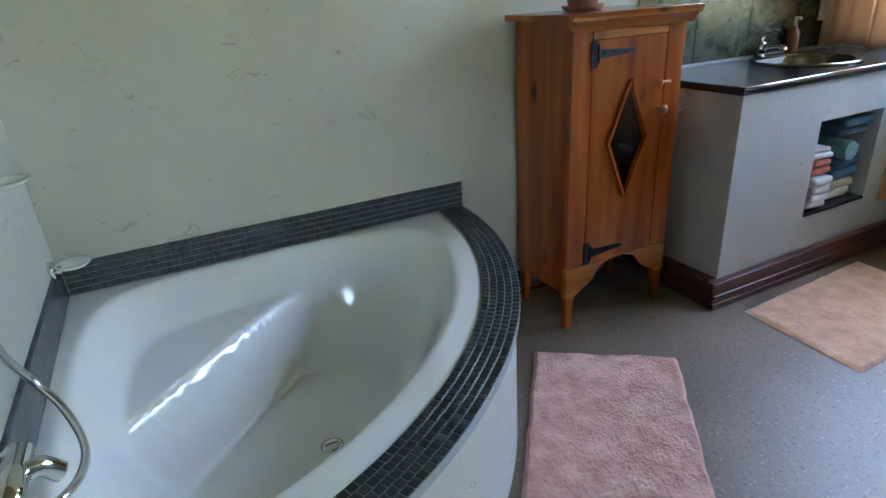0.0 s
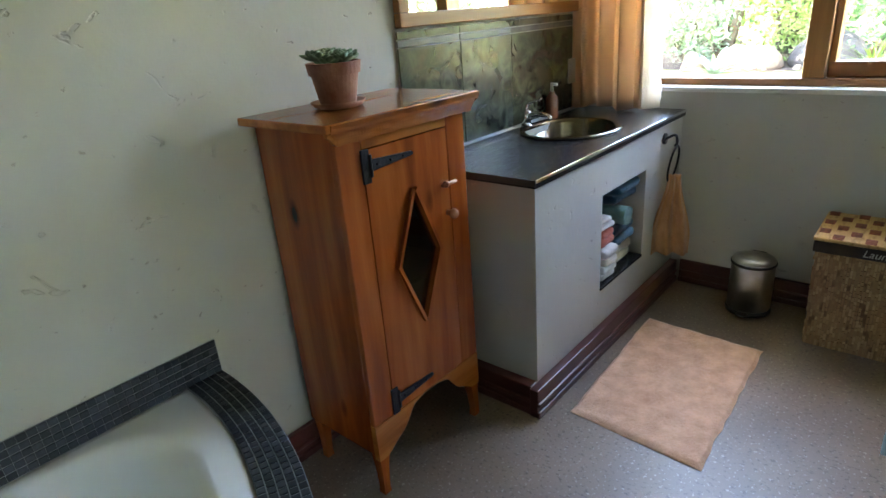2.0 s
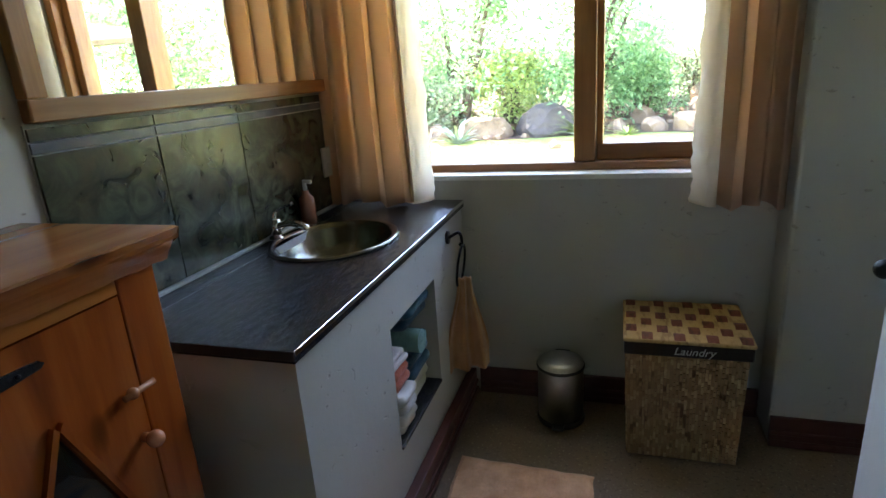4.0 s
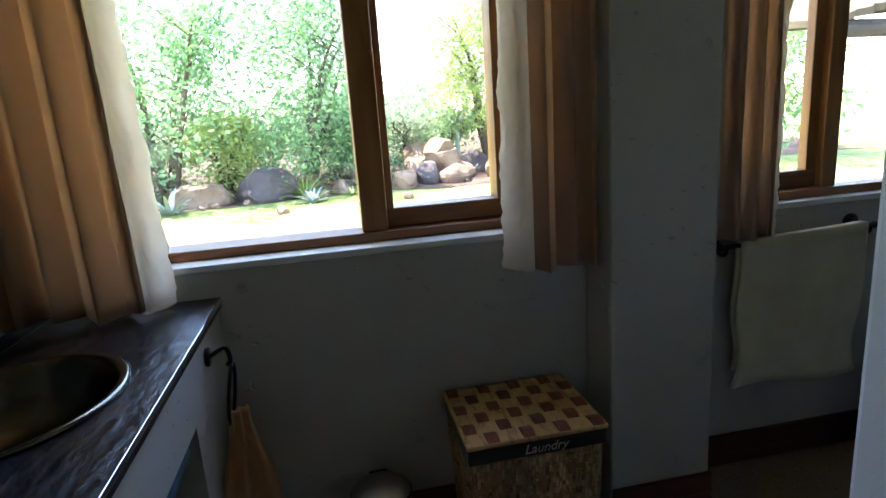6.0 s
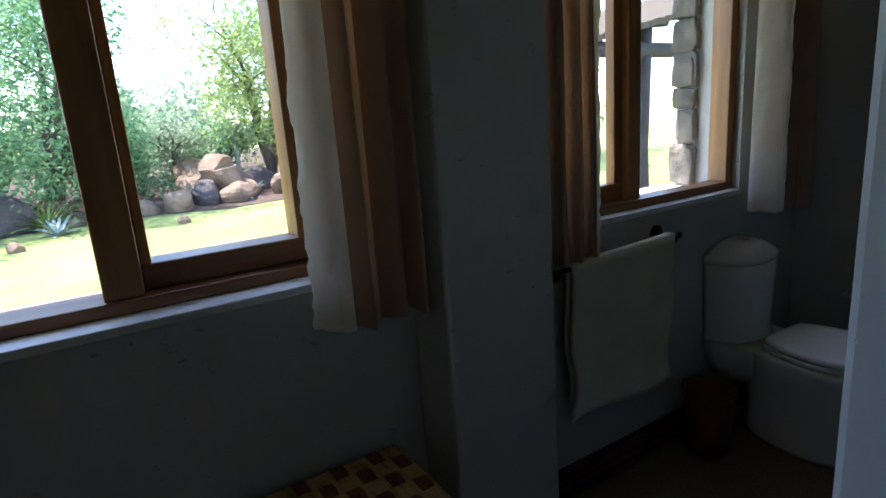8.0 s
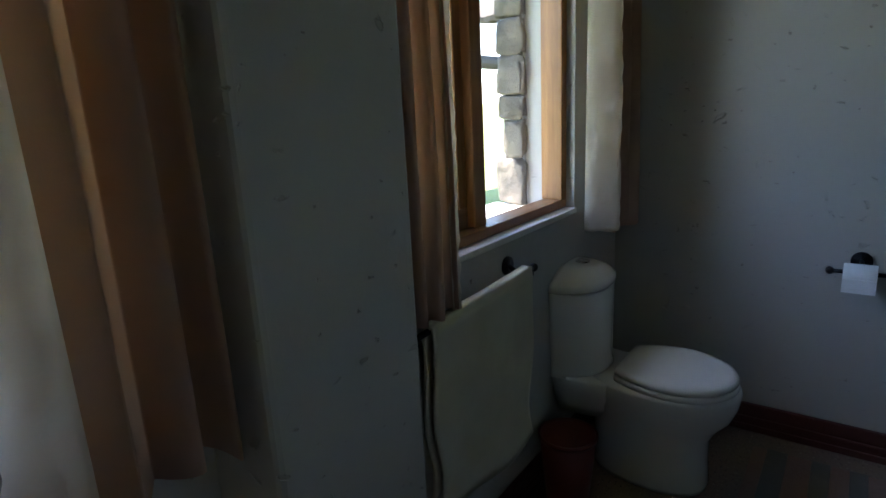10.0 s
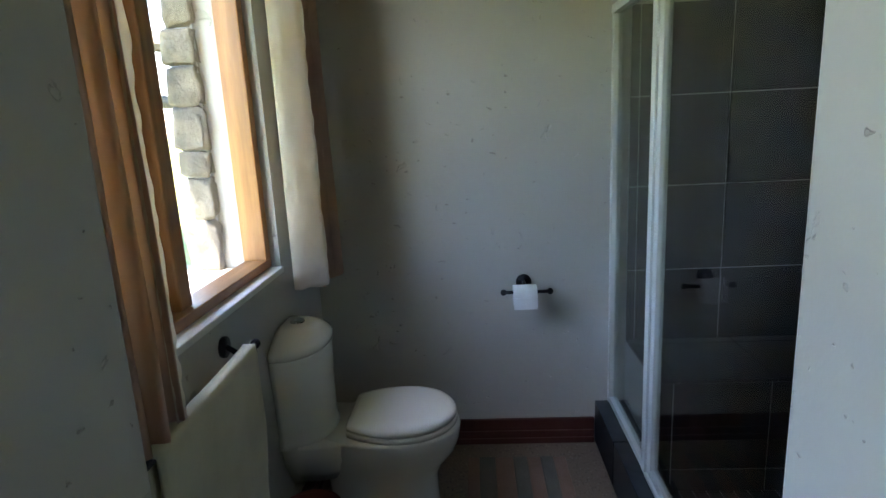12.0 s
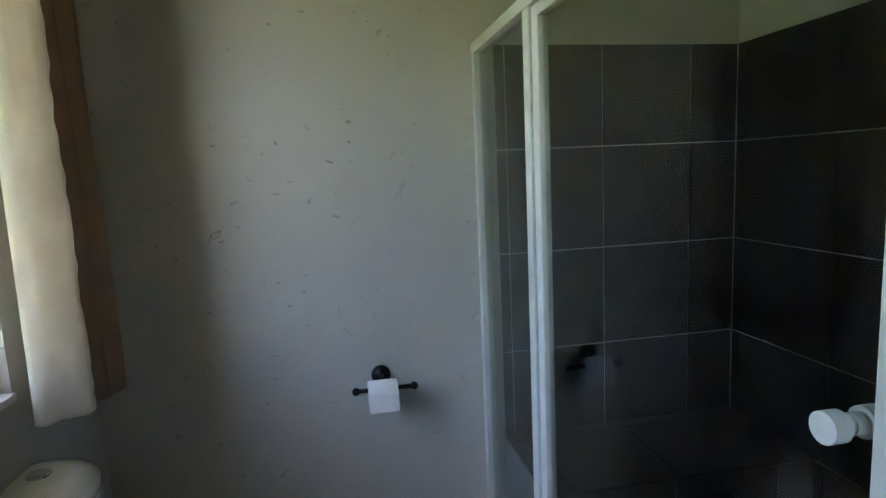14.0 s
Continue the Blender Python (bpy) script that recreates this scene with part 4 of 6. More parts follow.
def hanging_towel(name, origin, along, out, width_top, width_bot, length, mat, label, folds=3, amp=0.02, thick=0.014, skew=0.0, seed=1, group=""):
    """A towel that hangs in folds from a point or a rail. along: unit way across it; out: unit way from the wall."""
    o, a, q = Vector(origin), Vector(along), Vector(out)
    rows, cols = 28, 40
    rng = random.Random(seed)
    ph = rng.random() * 6
    bm = bmesh.new()
    def point(i, j, side):
        s, t = i / rows, j / cols
        w = width_top + (width_bot - width_top) * smoothstep(0.0, 0.8, s)
        fold = amp * (0.35 + 0.65 * s) * math.sin(ph + t * folds * 2 * math.pi + 0.5 * math.sin(s * 3))
        zz = -length * s * (1 + skew * (t - 0.5))
        p = o + a * ((t - 0.5) * w) + q * (fold + side) + Vector((0, 0, zz))
        return p + q * (0.006 * noise.noise(Vector((t * 5, s * 6, seed))))
    F = [[bm.verts.new(point(i, j, thick / 2)) for j in range(cols + 1)] for i in range(rows + 1)]
    B = [[bm.verts.new(point(i, j, -thick / 2)) for j in range(cols + 1)] for i in range(rows + 1)]
    for i in range(rows):
        for j in range(cols):
            bm.faces.new((F[i][j], F[i][j + 1], F[i + 1][j + 1], F[i + 1][j]))
            bm.faces.new((B[i][j], B[i + 1][j], B[i + 1][j + 1], B[i][j + 1]))
    for i in range(rows):
        bm.faces.new((F[i][0], F[i + 1][0], B[i + 1][0], B[i][0]))
        bm.faces.new((F[i][cols], B[i][cols], B[i + 1][cols], F[i + 1][cols]))
    for j in range(cols):
        bm.faces.new((F[0][j], B[0][j], B[0][j + 1], F[0][j + 1]))
        bm.faces.new((F[rows][j], F[rows][j + 1], B[rows][j + 1], B[rows][j]))
    bmesh.ops.recalc_face_normals(bm, faces=bm.faces)
    return single(name, bm, mat, label, "towel", group, "", True)


def towel_ring():
    x, z = 3.53, 0.80
    ob = thing("towel_ring", (x, VY0, z), "black wrought iron towel ring on the vanity", "towel ring")
    part("plate", tube([(x, VY0, z), (x, VY0 - 0.008, z)], 0.026, 20), IRON, ob, "", True)
    part("arm", tube(curve_points([(x, VY0 - 0.008, z + 0.0), (x, VY0 - 0.05, z + 0.02), (x, VY0 - 0.06, z - 0.015), (x, VY0 - 0.05, z - 0.03)]), 0.006), IRON, ob, "", True)
    c = Vector((x, VY0 - 0.05, z - 0.115))
    part("ring", tube([c + Vector((0.055 * math.sin(t), -0.012 * math.cos(t), 0.085 * math.cos(t))) for t in [2 * math.pi * i / 40 for i in range(41)]], 0.005), IRON, ob, "", True)


towel_ring()
hanging_towel("apricot_hand_towel", (3.53, 2.092, 0.635), (0.55, -0.835, 0), (-0.835, -0.55, 0), 0.06, 0.19, 0.40, TOWEL_ORANGE, "apricot hand towel hanging from an iron ring", 2.5, 0.022, 0.02, 0.03, 4)


# ---- curtains ----
def curtain(name, y0, y1, x, z0, z1, folds, amp, lining_low, label, seed=1, flare=0.0, sweep=0.0, reach=0.0):
    """A lined curtain in folds on the window wall; the lining shows at the edge towards the glass."""
    rng = random.Random(seed)
    cols, rows = folds * 14, 30
    def sheet(off):
        bm = bmesh.new()
        g = []
        for i in range(rows + 1):
            s = i / rows
            row = []
            for j in range(cols + 1):
                t = j / cols
                w = 1 + flare * s
                ph = t * folds * 2 * math.pi
                xx = x - amp * (0.75 + 0.35 * s) * math.sin(ph + 0.6 * math.sin(seed + t * 5)) - 0.007 * noise.noise(Vector((t * 7, s * 3, seed))) + off
                yy = (y0 + y1) / 2 + ((t - 0.5) * (y1 - y0)) * w + sweep * s * s + 0.006 * math.sin(ph * 1.7 + seed)
                zz = z1 + (z0 - z1) * s + (0.012 * math.sin(t * 9 + seed) * s)
                row.append(bm.verts.new((xx, yy, zz)))
            g.append(row)
        for i in range(rows):
            for j in range(cols):
                bm.faces.new((g[i][j], g[i][j + 1], g[i + 1][j + 1], g[i + 1][j]))
        return bm
    ob = thing(name, (x, (y0 + y1) / 2, z0), label, "curtain", "curtains")
    f = part("fabric", sheet(0.0), CURTAIN, ob, "peach curtain fabric", True)
    f.modifiers.new("cloth", "SOLIDIFY").thickness = 0.003
    l = part("lining", sheet(0.012), LINING, ob, "cream lining with a woven pattern", True)
    l.modifiers.new("cloth", "SOLIDIFY").thickness = 0.002
    # lining turned round the edge on the window side
    ye = lining_low
    rr = []
    for i in range(101):
        s = i / 100
        z = z1 + (z0 - z1) * s
        c = (y0 + y1) / 2 + (ye - (y0 + y1) / 2) * (1 + flare * s) + sweep * s * s
        sg = 1 if ye > (y0 + y1) / 2 else -1
        wob = 0.012 * noise.noise(Vector((s * 5, seed, 0))) + (0.002 + 0.006 * s) * noise.noise(Vector((s * 34, seed, 4)))
        def pleat_at(k): return (0.020 * noise.noise(Vector((s * 15, seed, 9 + k * 0.9))) + 0.010 * noise.noise(Vector((s * 45, seed, k * 1.7)))) * (0.3 + 0.7 * smoothstep(0.2, 0.8, s))
        pleat = pleat_at(0)
        rr.append([(x - amp * 0.6 - reach + wob, c - sg * 0.01, z), (x - 0.022 - reach * 0.8, c + sg * (0.006 + pleat), z), (x - 0.006 - reach * 0.5, c + sg * (0.016 + pleat_at(1)), z), (x + 0.010, c + sg * (0.020 + pleat_at(2) + 0.006 * s), z), (x + 0.026, c + sg * (0.026 + pleat_at(3) + 0.01 * s), z), (x + 0.044, c + sg * (0.034 + 0.02 * s + pleat_at(4)), z), (x + 0.062, c + sg * (0.034 + 0.02 * s + pleat_at(5)), z), (x + 0.075, c + sg * (0.03 + 0.02 * s), z), (x + 0.078, c + sg * 0.024, z), (x + 0.03, c + sg * 0.02, z), (x - amp * 0.5, c - sg * 0.02, z)])
    part("turned_edge", loft(rr), LINING, ob, "pale turned edge with woven pattern", True)
    return ob


curtain("curtain_bath", 2.315, 2.66, 3.63, 0.915, 2.42, 4, 0.034, 2.315, "peach lined curtain beside the vanity, drawn back", 2, 0.10)
curtain("curtain_hamper", 0.968, 1.205, 3.64, 0.90, 2.42, 3, 0.032, 1.205, "peach lined curtain above the laundry hamper, drawn back", 5)
curtain("curtain_stub", 0.31, 0.50, 3.685, 0.90, 2.42, 3, 0.026, 0.31, "peach lined curtain beside the plaster pier, drawn back", 7)
curtain("curtain_toilet", -0.88, -0.66, 3.64, 0.915, 2.42, 2, 0.045, -0.66, "cream lined curtain above the toilet cistern, drawn back", 9, 0.0, 0.0, 0.01)
for nm, a, b in (("curtain_rail", 0.98, 2.66), ("curtain_rail", -0.85, 0.6)):
    r = thing(nm, (3.68, (a + b) / 2, 2.42), "brown wooden curtain rail on the window wall", "curtain rail")
    part("pole", tube([(3.68, a, 2.435), (3.68, b, 2.435)], 0.014, 14), FRAME_Y, r, "", True)
    for y in (a + 0.05, b - 0.05):
        part("bracket", box(3.685, XW, y - 0.01, y + 0.01, 2.425, 2.445), FRAME_Y, r)


# ---- laundry hamper, bin, rugs ----
def hamper():
    x0, x1, y0, y1, zt = 3.385, 3.735, 1.065, 1.485, 0.49
    ob = thing("laundry_hamper", ((x0 + x1) / 2, (y0 + y1) / 2, 0), "woven seagrass laundry hamper with a dark lettered band", "hamper")
    ip = 0.012
    rings = [[(x0 + ip * k, y0 + ip * k, z), (x1 - ip * k, y0 + ip * k, z), (x1 - ip * k, y1 - ip * k, z), (x0 + ip * k, y1 - ip * k, z)] for z, k in ((0, 2.2), (0.1, 1.8), (zt - 0.065, 1.2))]
    part("body", loft(rings), SEAGRASS, ob, "pale and dark vertical seagrass weave")
    rng = random.Random(8)
    bm = bmesh.new()
    for k in range(38):
        t = (k + 0.5) / 38
        z = 0.004
        while z < zt - 0.07:
            h = 0.012 + 0.028 * rng.random() ** 2
            for face in ("x", "y"):
                q = 1.0 + 1.1 * (1 - z / (zt - 0.06))
                d = 0.003 + 0.004 * rng.random()
                if face == "x":
                    yy = y0 + ip * q + (y1 - y0 - 2 * ip * q) * t
                    xx = x0 + ip * q
                    if rng.random() < 0.8: box(xx - d, xx + 0.004, yy - 0.0042, yy + 0.0042, z, min(z + h, zt - 0.066), bm=bm)
                else:
                    xx = x0 + ip * q + (x1 - x0 - 2 * ip * q) * t
                    yy = y1 - ip * q
                    if rng.random() < 0.8 and k % 2: box(xx - 0.0055, xx + 0.0055, yy - 0.004, yy + d, z, min(z + h, zt - 0.066), bm=bm)
            z += h + 0.004
    tagged(part("strand_field", bm, STRAND, ob, "raised seagrass strands"), kind="stuff")
    part("band", box(x0 + 0.002, x1 - 0.002, y0 + 0.002, y1 - 0.002, zt - 0.066, zt - 0.016, 0.006), RIBBON, ob, "dark brown cloth band")
    part("lid", box(x0 - 0.004, x1, y0 - 0.002, y1 + 0.002, zt - 0.016, zt, 0.006), LIDWEAVE, ob, "chequered seagrass lid")
    bm = bmesh.new()
    nx, ny = 6, 8
    for i in range(nx):
        for j in range(ny):
            a, b = x0 + (x1 - x0) * i / nx, x0 + (x1 - x0) * (i + 1) / nx
            q = 0.12 * (y1 - y0) / ny
            c, d = y0 + (y1 - y0) * j / ny + q, y0 + (y1 - y0) * (j + 1) / ny - q
            if (i + j) % 2: continue
            rings = []
            for s in range(5):
                t = s / 4
                xx = a + (b - a) * t
                hgt = 0.007 * math.sin(math.pi * t)
                rings.append([(xx, c + 0.002, zt + hgt), (xx, d - 0.002, zt + hgt), (xx, d - 0.002, zt - 0.002), (xx, c + 0.002, zt - 0.002)])
            merge(bm, loft(rings))
    part("weave", bm, LIDDARK, ob, "dark brown woven squares")
    fc = bpy.data.curves.new("lettering", "FONT")
    fc.body, fc.size, fc.extrude, fc.shear, fc.align_x, fc.align_y = "Laundry", 0.040, 0.0008, 0.28, "CENTER", "CENTER"
    fo = new("lettering_tmp", fc)
    me = bpy.data.meshes.new_from_object(fo.evaluated_get(bpy.context.evaluated_depsgraph_get()))
    bpy.data.objects.remove(fo)
    me.transform(Matrix.Translation((x0 - 0.0005, (y0 + y1) / 2 - 0.02, zt - 0.041)) @ pose(0, 0, 0, 90, 0, -90))
    me.materials.append(THREAD)
    lt = new("lettering", me)
    lt.parent, lt.matrix_parent_inverse = ob, ob.matrix_world.inverted()
    lt["label"] = "silver embroidered word Laundry"


STRAND = random_tile("seagrass_strand", (0.30, 0.17, 0.07), (0.70, 0.51, 0.27), 0.75)
LIDWEAVE = wicker_material("lid_weave", (0.62, 0.40, 0.15), (0.34, 0.18, 0.055), 0.42, (0.3, 1.0, 1.0), 60.0)
LIDDARK = wicker_material("lid_weave_dark", (0.26, 0.075, 0.035), (0.12, 0.04, 0.015), 0.45, (0.3, 1.0, 1.0), 60.0)
hamper()


def pedal_bin():
    x, y = 3.60, 1.725
    ob = thing("pedal_bin", (x, y, 0), "small brushed steel pedal bin on the floor", "bin")
    part("body", lathe([(0.092, 0.012), (0.092, 0.235), (0.089, 0.24)], x, y, 0, 40), STEEL, ob, "", True)
    part("base", lathe([(0.097, 0), (0.099, 0.012), (0.094, 0.022)], x, y, 0, 40), BLACKP, ob, "black plastic foot ring", True)
    part("rim", lathe([(0.094, 0.24), (0.097, 0.243), (0.097, 0.25), (0.094, 0.253)], x, y, 0, 40), BLACKP, ob, "black rim", True)
    part("lid", lathe([(0.093, 0.253), (0.09, 0.264), (0.06, 0.275), (0.0, 0.279)], x, y, 0, 40, False), STEEL, ob, "", True)
    part("pedal", box(x - 0.13, x - 0.085, y - 0.022, y + 0.022, 0.014, 0.024, 0.004), BLACKP, ob, "black foot pedal")
    part("hinge", box(x + 0.085, x + 0.105, y - 0.03, y + 0.03, 0.225, 0.262, 0.004), BLACKP, ob)


pedal_bin()


def rug(name, corners, mat, label, thick, seed, pile=0.006, n=60):
    """A cotton bath rug with an uneven pile and a wavering edge; corners in order round it."""
    A, B, C, D = [Vector((*c, 0)) for c in corners]
    bm = bmesh.new()
    g = []
    for i in range(n + 1):
        row = []
        for j in range(n + 1):
            s, t = i / n, j / n
            p = A.lerp(B, t).lerp(D.lerp(C, t), s)
            e = min(s, t, 1 - s, 1 - t)
            w = noise.noise(Vector((p.x * 14, p.y * 14, seed))) * 0.007
            p.x += w
            p.y += noise.noise(Vector((p.x * 13, p.y * 13, seed + 5))) * 0.007
            z = 0.002 + (thick - 0.002) * smoothstep(0.0, 0.03, e)
            z += pile * (0.45 * noise.noise(Vector((p.x * 150, p.y * 150, seed))) + 0.2 * noise.noise(Vector((p.x * 55, p.y * 55, seed)))) * smoothstep(0, 0.02, e) + pile * 0.5 * noise.noise(Vector((p.x * 9, p.y * 9, seed)))
            p.z = max(z, 0.002)
            row.append(bm.verts.new(p))
        g.append(row)
    for i in range(n):
        for j in range(n):
            bm.faces.new((g[i][j], g[i][j + 1], g[i + 1][j + 1], g[i + 1][j]))
    edge = [g[0][j] for j in range(n + 1)] + [g[i][n] for i in range(1, n + 1)] + [g[n][j] for j in range(n - 1, -1, -1)] + [g[i][0] for i in range(n - 1, 0, -1)]
    low = [bm.verts.new((v.co.x, v.co.y, 0.0005)) for v in edge]
    for k in range(len(edge)):
        m = (k + 1) % len(edge)
        bm.faces.new((edge[k], low[k], low[m], edge[m]))
    bmesh.ops.recalc_face_normals(bm, faces=bm.faces)
    return single(name, bm, mat, label, "rug", "", "", True)


rug("bath_mat", [(1.545, 2.245), (1.965, 1.94), (1.54, 1.41), (1.10, 1.665)], RUG_PINK, "pink shaggy cotton bath mat beside the bath", 0.022, 1, 0.009, 170)
rug("vanity_mat", [(2.445, 2.04), (3.265, 2.07), (3.245, 1.575), (2.415, 1.565)], RUG_PEACH, "flat peach cotton mat in front of the vanity", 0.012, 2, 0.006, 150)


# ---- hooks and towels on the partition ----
def coat_rack():
    y = 1.035
    ob = thing("coat_rack", (2.2, y, 1.12), "black wrought iron coat hooks on a plaster wall", "coat hooks")
    part("bar", box(1.60, 2.44, y, y + 0.008, 1.09, 1.135, 0.002), IRON, ob, "flat iron bar")
    for x in (1.68, 1.92, 2.16, 2.40):
        hook = part("hook", tube(curve_points([(x, y + 0.004, 1.11), (x + 0.04, y + 0.012, 1.085), (x + 0.10, y + 0.03, 1.035), (x + 0.145, y + 0.045, 1.05)]), 0.007), IRON, ob, "", True)
        part("knob", ball((x + 0.15, y + 0.047, 1.053), 0.017), IRON, hook, "round ball end", True)
        up = part("hook", tube(curve_points([(x, y + 0.004, 1.115), (x + 0.04, y + 0.02, 1.15), (x + 0.10, y + 0.04, 1.19)]), 0.007), IRON, ob, "", True)
        part("knob", ball((x + 0.115, y + 0.045, 1.20), 0.017), IRON, up, "round ball end", True)


coat_rack()
hanging_towel("blue_bath_towel", (1.90, 1.10, 1.19), (1, 0, 0), (0, 1, 0), 0.10, 0.22, 0.52, TOWEL_BLUE, "pale blue bath towel hanging from an iron hook", 2.0, 0.045, 0.03, 0.35, 3, "towels on the coat hooks")
hanging_towel("tan_towel", (1.66, 1.10, 1.19), (1, 0, 0), (0, 1, 0), 0.10, 0.24, 0.55, TOWEL_TAN, "tan terry towel hanging from an iron hook", 2.5, 0.035, 0.025, -0.1, 6, "towels on the coat hooks")


# ---- toilet room ----
def super_ring(cx, cy, rx_f, rx_b, ry, z, n=48, p=2.3):
    """An egg-shaped ring: front towards -x with one radius, back with another."""
    out = []
    for i in range(n):
        a = 2 * math.pi * i / n
        c, s = math.cos(a), math.sin(a)
        rx = rx_b if c > 0 else rx_f
        out.append((cx + rx * math.copysign(abs(c) ** (2 / p), c), cy + ry * math.copysign(abs(s) ** (2 / p), s), z))
    return out


def toilet():
    cy = -0.585
    ob = thing("toilet", (3.45, cy, 0), "white ceramic one-piece toilet with its lid closed", "toilet")
    R = []
    for z, cx, f, b, w in ((0.0, 3.40, 0.175, 0.24, 0.125), (0.02, 3.40, 0.180, 0.245, 0.13), (0.12, 3.40, 0.172, 0.24, 0.12), (0.20, 3.40, 0.176, 0.25, 0.122), (0.25, 3.40, 0.205, 0.255, 0.138), (0.30, 3.40, 0.246, 0.265, 0.164), (0.345, 3.40, 0.262, 0.27, 0.178), (0.388, 3.40, 0.268, 0.275, 0.183), (0.40, 3.40, 0.262, 0.272, 0.178)):
        R.append(super_ring(cx, cy, f, b, w, z))
    part("bowl", loft(R), CERAMIC, ob, "", True)

    def shell(z, depth, half, back=3.757, p=2.25, n=36):
        """Plan of the cistern: flat against the wall, bowed towards the room."""
        pts = []
        for i in range(n + 1):
            a = math.pi * i / n
            c, q = math.cos(a), math.sin(a)
            pts.append((back - depth * abs(q) ** (2 / p), cy + 0.01 + half * math.copysign(abs(c) ** (2 / p), c), z))
        return pts
    body = [shell(z, d, h) for z, d, h in ((0.392, 0.172, 0.178), (0.41, 0.160, 0.172), (0.45, 0.156, 0.172), (0.60, 0.158, 0.180), (0.716, 0.161, 0.187), (0.722, 0.158, 0.184))]
    part("cistern", loft(body), CERAMIC, ob, "", True)
    caps = [shell(z, d, h) for z, d, h in ((0.724, 0.160, 0.186), (0.728, 0.166, 0.192), (0.745, 0.166, 0.191), (0.756, 0.163, 0.183), (0.778, 0.150, 0.140), (0.792, 0.138, 0.106), (0.800, 0.126, 0.082), (0.803, 0.110, 0.066), (0.804, 0.06, 0.04))]
    lid = part("cistern_lid", loft(caps), CERAMIC, ob, "sloping ceramic cistern lid", True)
    deck = [shell(z, d, h, 3.752, 3.0) for z, d, h in ((0.22, 0.20, 0.10), (0.28, 0.26, 0.135), (0.33, 0.29, 0.16), (0.388, 0.30, 0.172), (0.399, 0.296, 0.168))]
    part("deck", loft(deck), CERAMIC, ob, "", True)
    part("flush_button", lathe([(0.026, 0), (0.026, 0.005), (0.022, 0.008), (0.019, 0.006), (0.0, 0.006)], 3.705, cy + 0.01, 0.802, 24, False), CHROME, lid, "chrome flush button", True)

    def seat_ring(z, k):
        """Outline of seat and lid: round in front, cut straight at the hinge."""
        tip, wide, back, w = 3.143, 3.345, 3.535, 0.184
        one = []
        for i in range(15):
            x = tip + (wide - tip) * (1 - math.cos(math.pi / 2 * i / 14))
            one.append((x, w * math.sqrt(max(0.0, 1 - ((wide - x) / (wide - tip)) ** 2))))
        for i in range(1, 11):
            u = i / 10
            one.append((wide + (back - wide) * u, w - 0.056 * u * u))
        one.append((back + 0.006, w - 0.075))
        pts = [(x, cy + h) for x, h in one] + [(x, cy - h) for x, h in reversed(one[1:])]
        mx = (tip + back) / 2
        return [(mx + (x - mx) * k, cy + (y - cy) * k, z) for x, y in pts]
    part("seat", loft([seat_ring(z, k) for z, k in ((0.402, 0.97), (0.406, 1.0), (0.419, 1.0), (0.423, 0.98))]), SEATP, ob, "cream plastic seat", True)
    part("lid", loft([seat_ring(z, k) for z, k in ((0.426, 0.965), (0.430, 0.99), (0.443, 0.99), (0.452, 0.955), (0.457, 0.85), (0.459, 0.6), (0.460, 0.2))]), SEATP, ob, "closed cream plastic lid", True)
    for dy in (-0.07, 0.07):
        part("hinge", tube([(3.53, cy + dy - 0.02, 0.425), (3.53, cy + dy + 0.02, 0.425)], 0.012), CHROME, ob, "", True)


toilet()


def waste_basket():
    x, y = 3.625, -0.26
    ob = thing("waste_basket", (x, y, 0), "small dark red plastic waste basket beside the toilet", "waste basket")
    part("body", lathe([(0.07, 0.0), (0.075, 0.004), (0.098, 0.26), (0.095, 0.26), (0.07, 0.01), (0.0, 0.01)], x, y, 0, 40, False), BASKET_RED, ob, "", True)
    part("rim", lathe([(0.096, 0.252), (0.104, 0.255), (0.104, 0.268), (0.096, 0.27), (0.094, 0.262)], x, y, 0, 40, False), BASKET_RED, ob, "rolled rim", True)


waste_basket()


def towel_rail():
    ob = thing("towel_rail", (3.72, 0.2, 0.9), "black wrought iron towel rail on the wall", "towel rail")
    part("bar", tube([(3.675, 0.50, 0.885), (3.675, -0.10, 0.905)], 0.008), IRON, ob, "", True)
    for y, z in ((0.485, 0.886), (-0.09, 0.905)):
        part("plate", tube([(XW, y, z), (XW - 0.01, y, z)], 0.03, 20), IRON, ob, "round iron plate", True)
        part("arm", tube(curve_points([(XW - 0.01, y, z), (3.70, y, z - 0.03), (3.675, y, z - 0.02), (3.675, y, z)]), 0.008), IRON, ob, "", True)
        part("finial", ball((3.675, y + (0.02 if y > 0 else -0.02), z), 0.014), IRON, ob, "", True)


towel_rail()


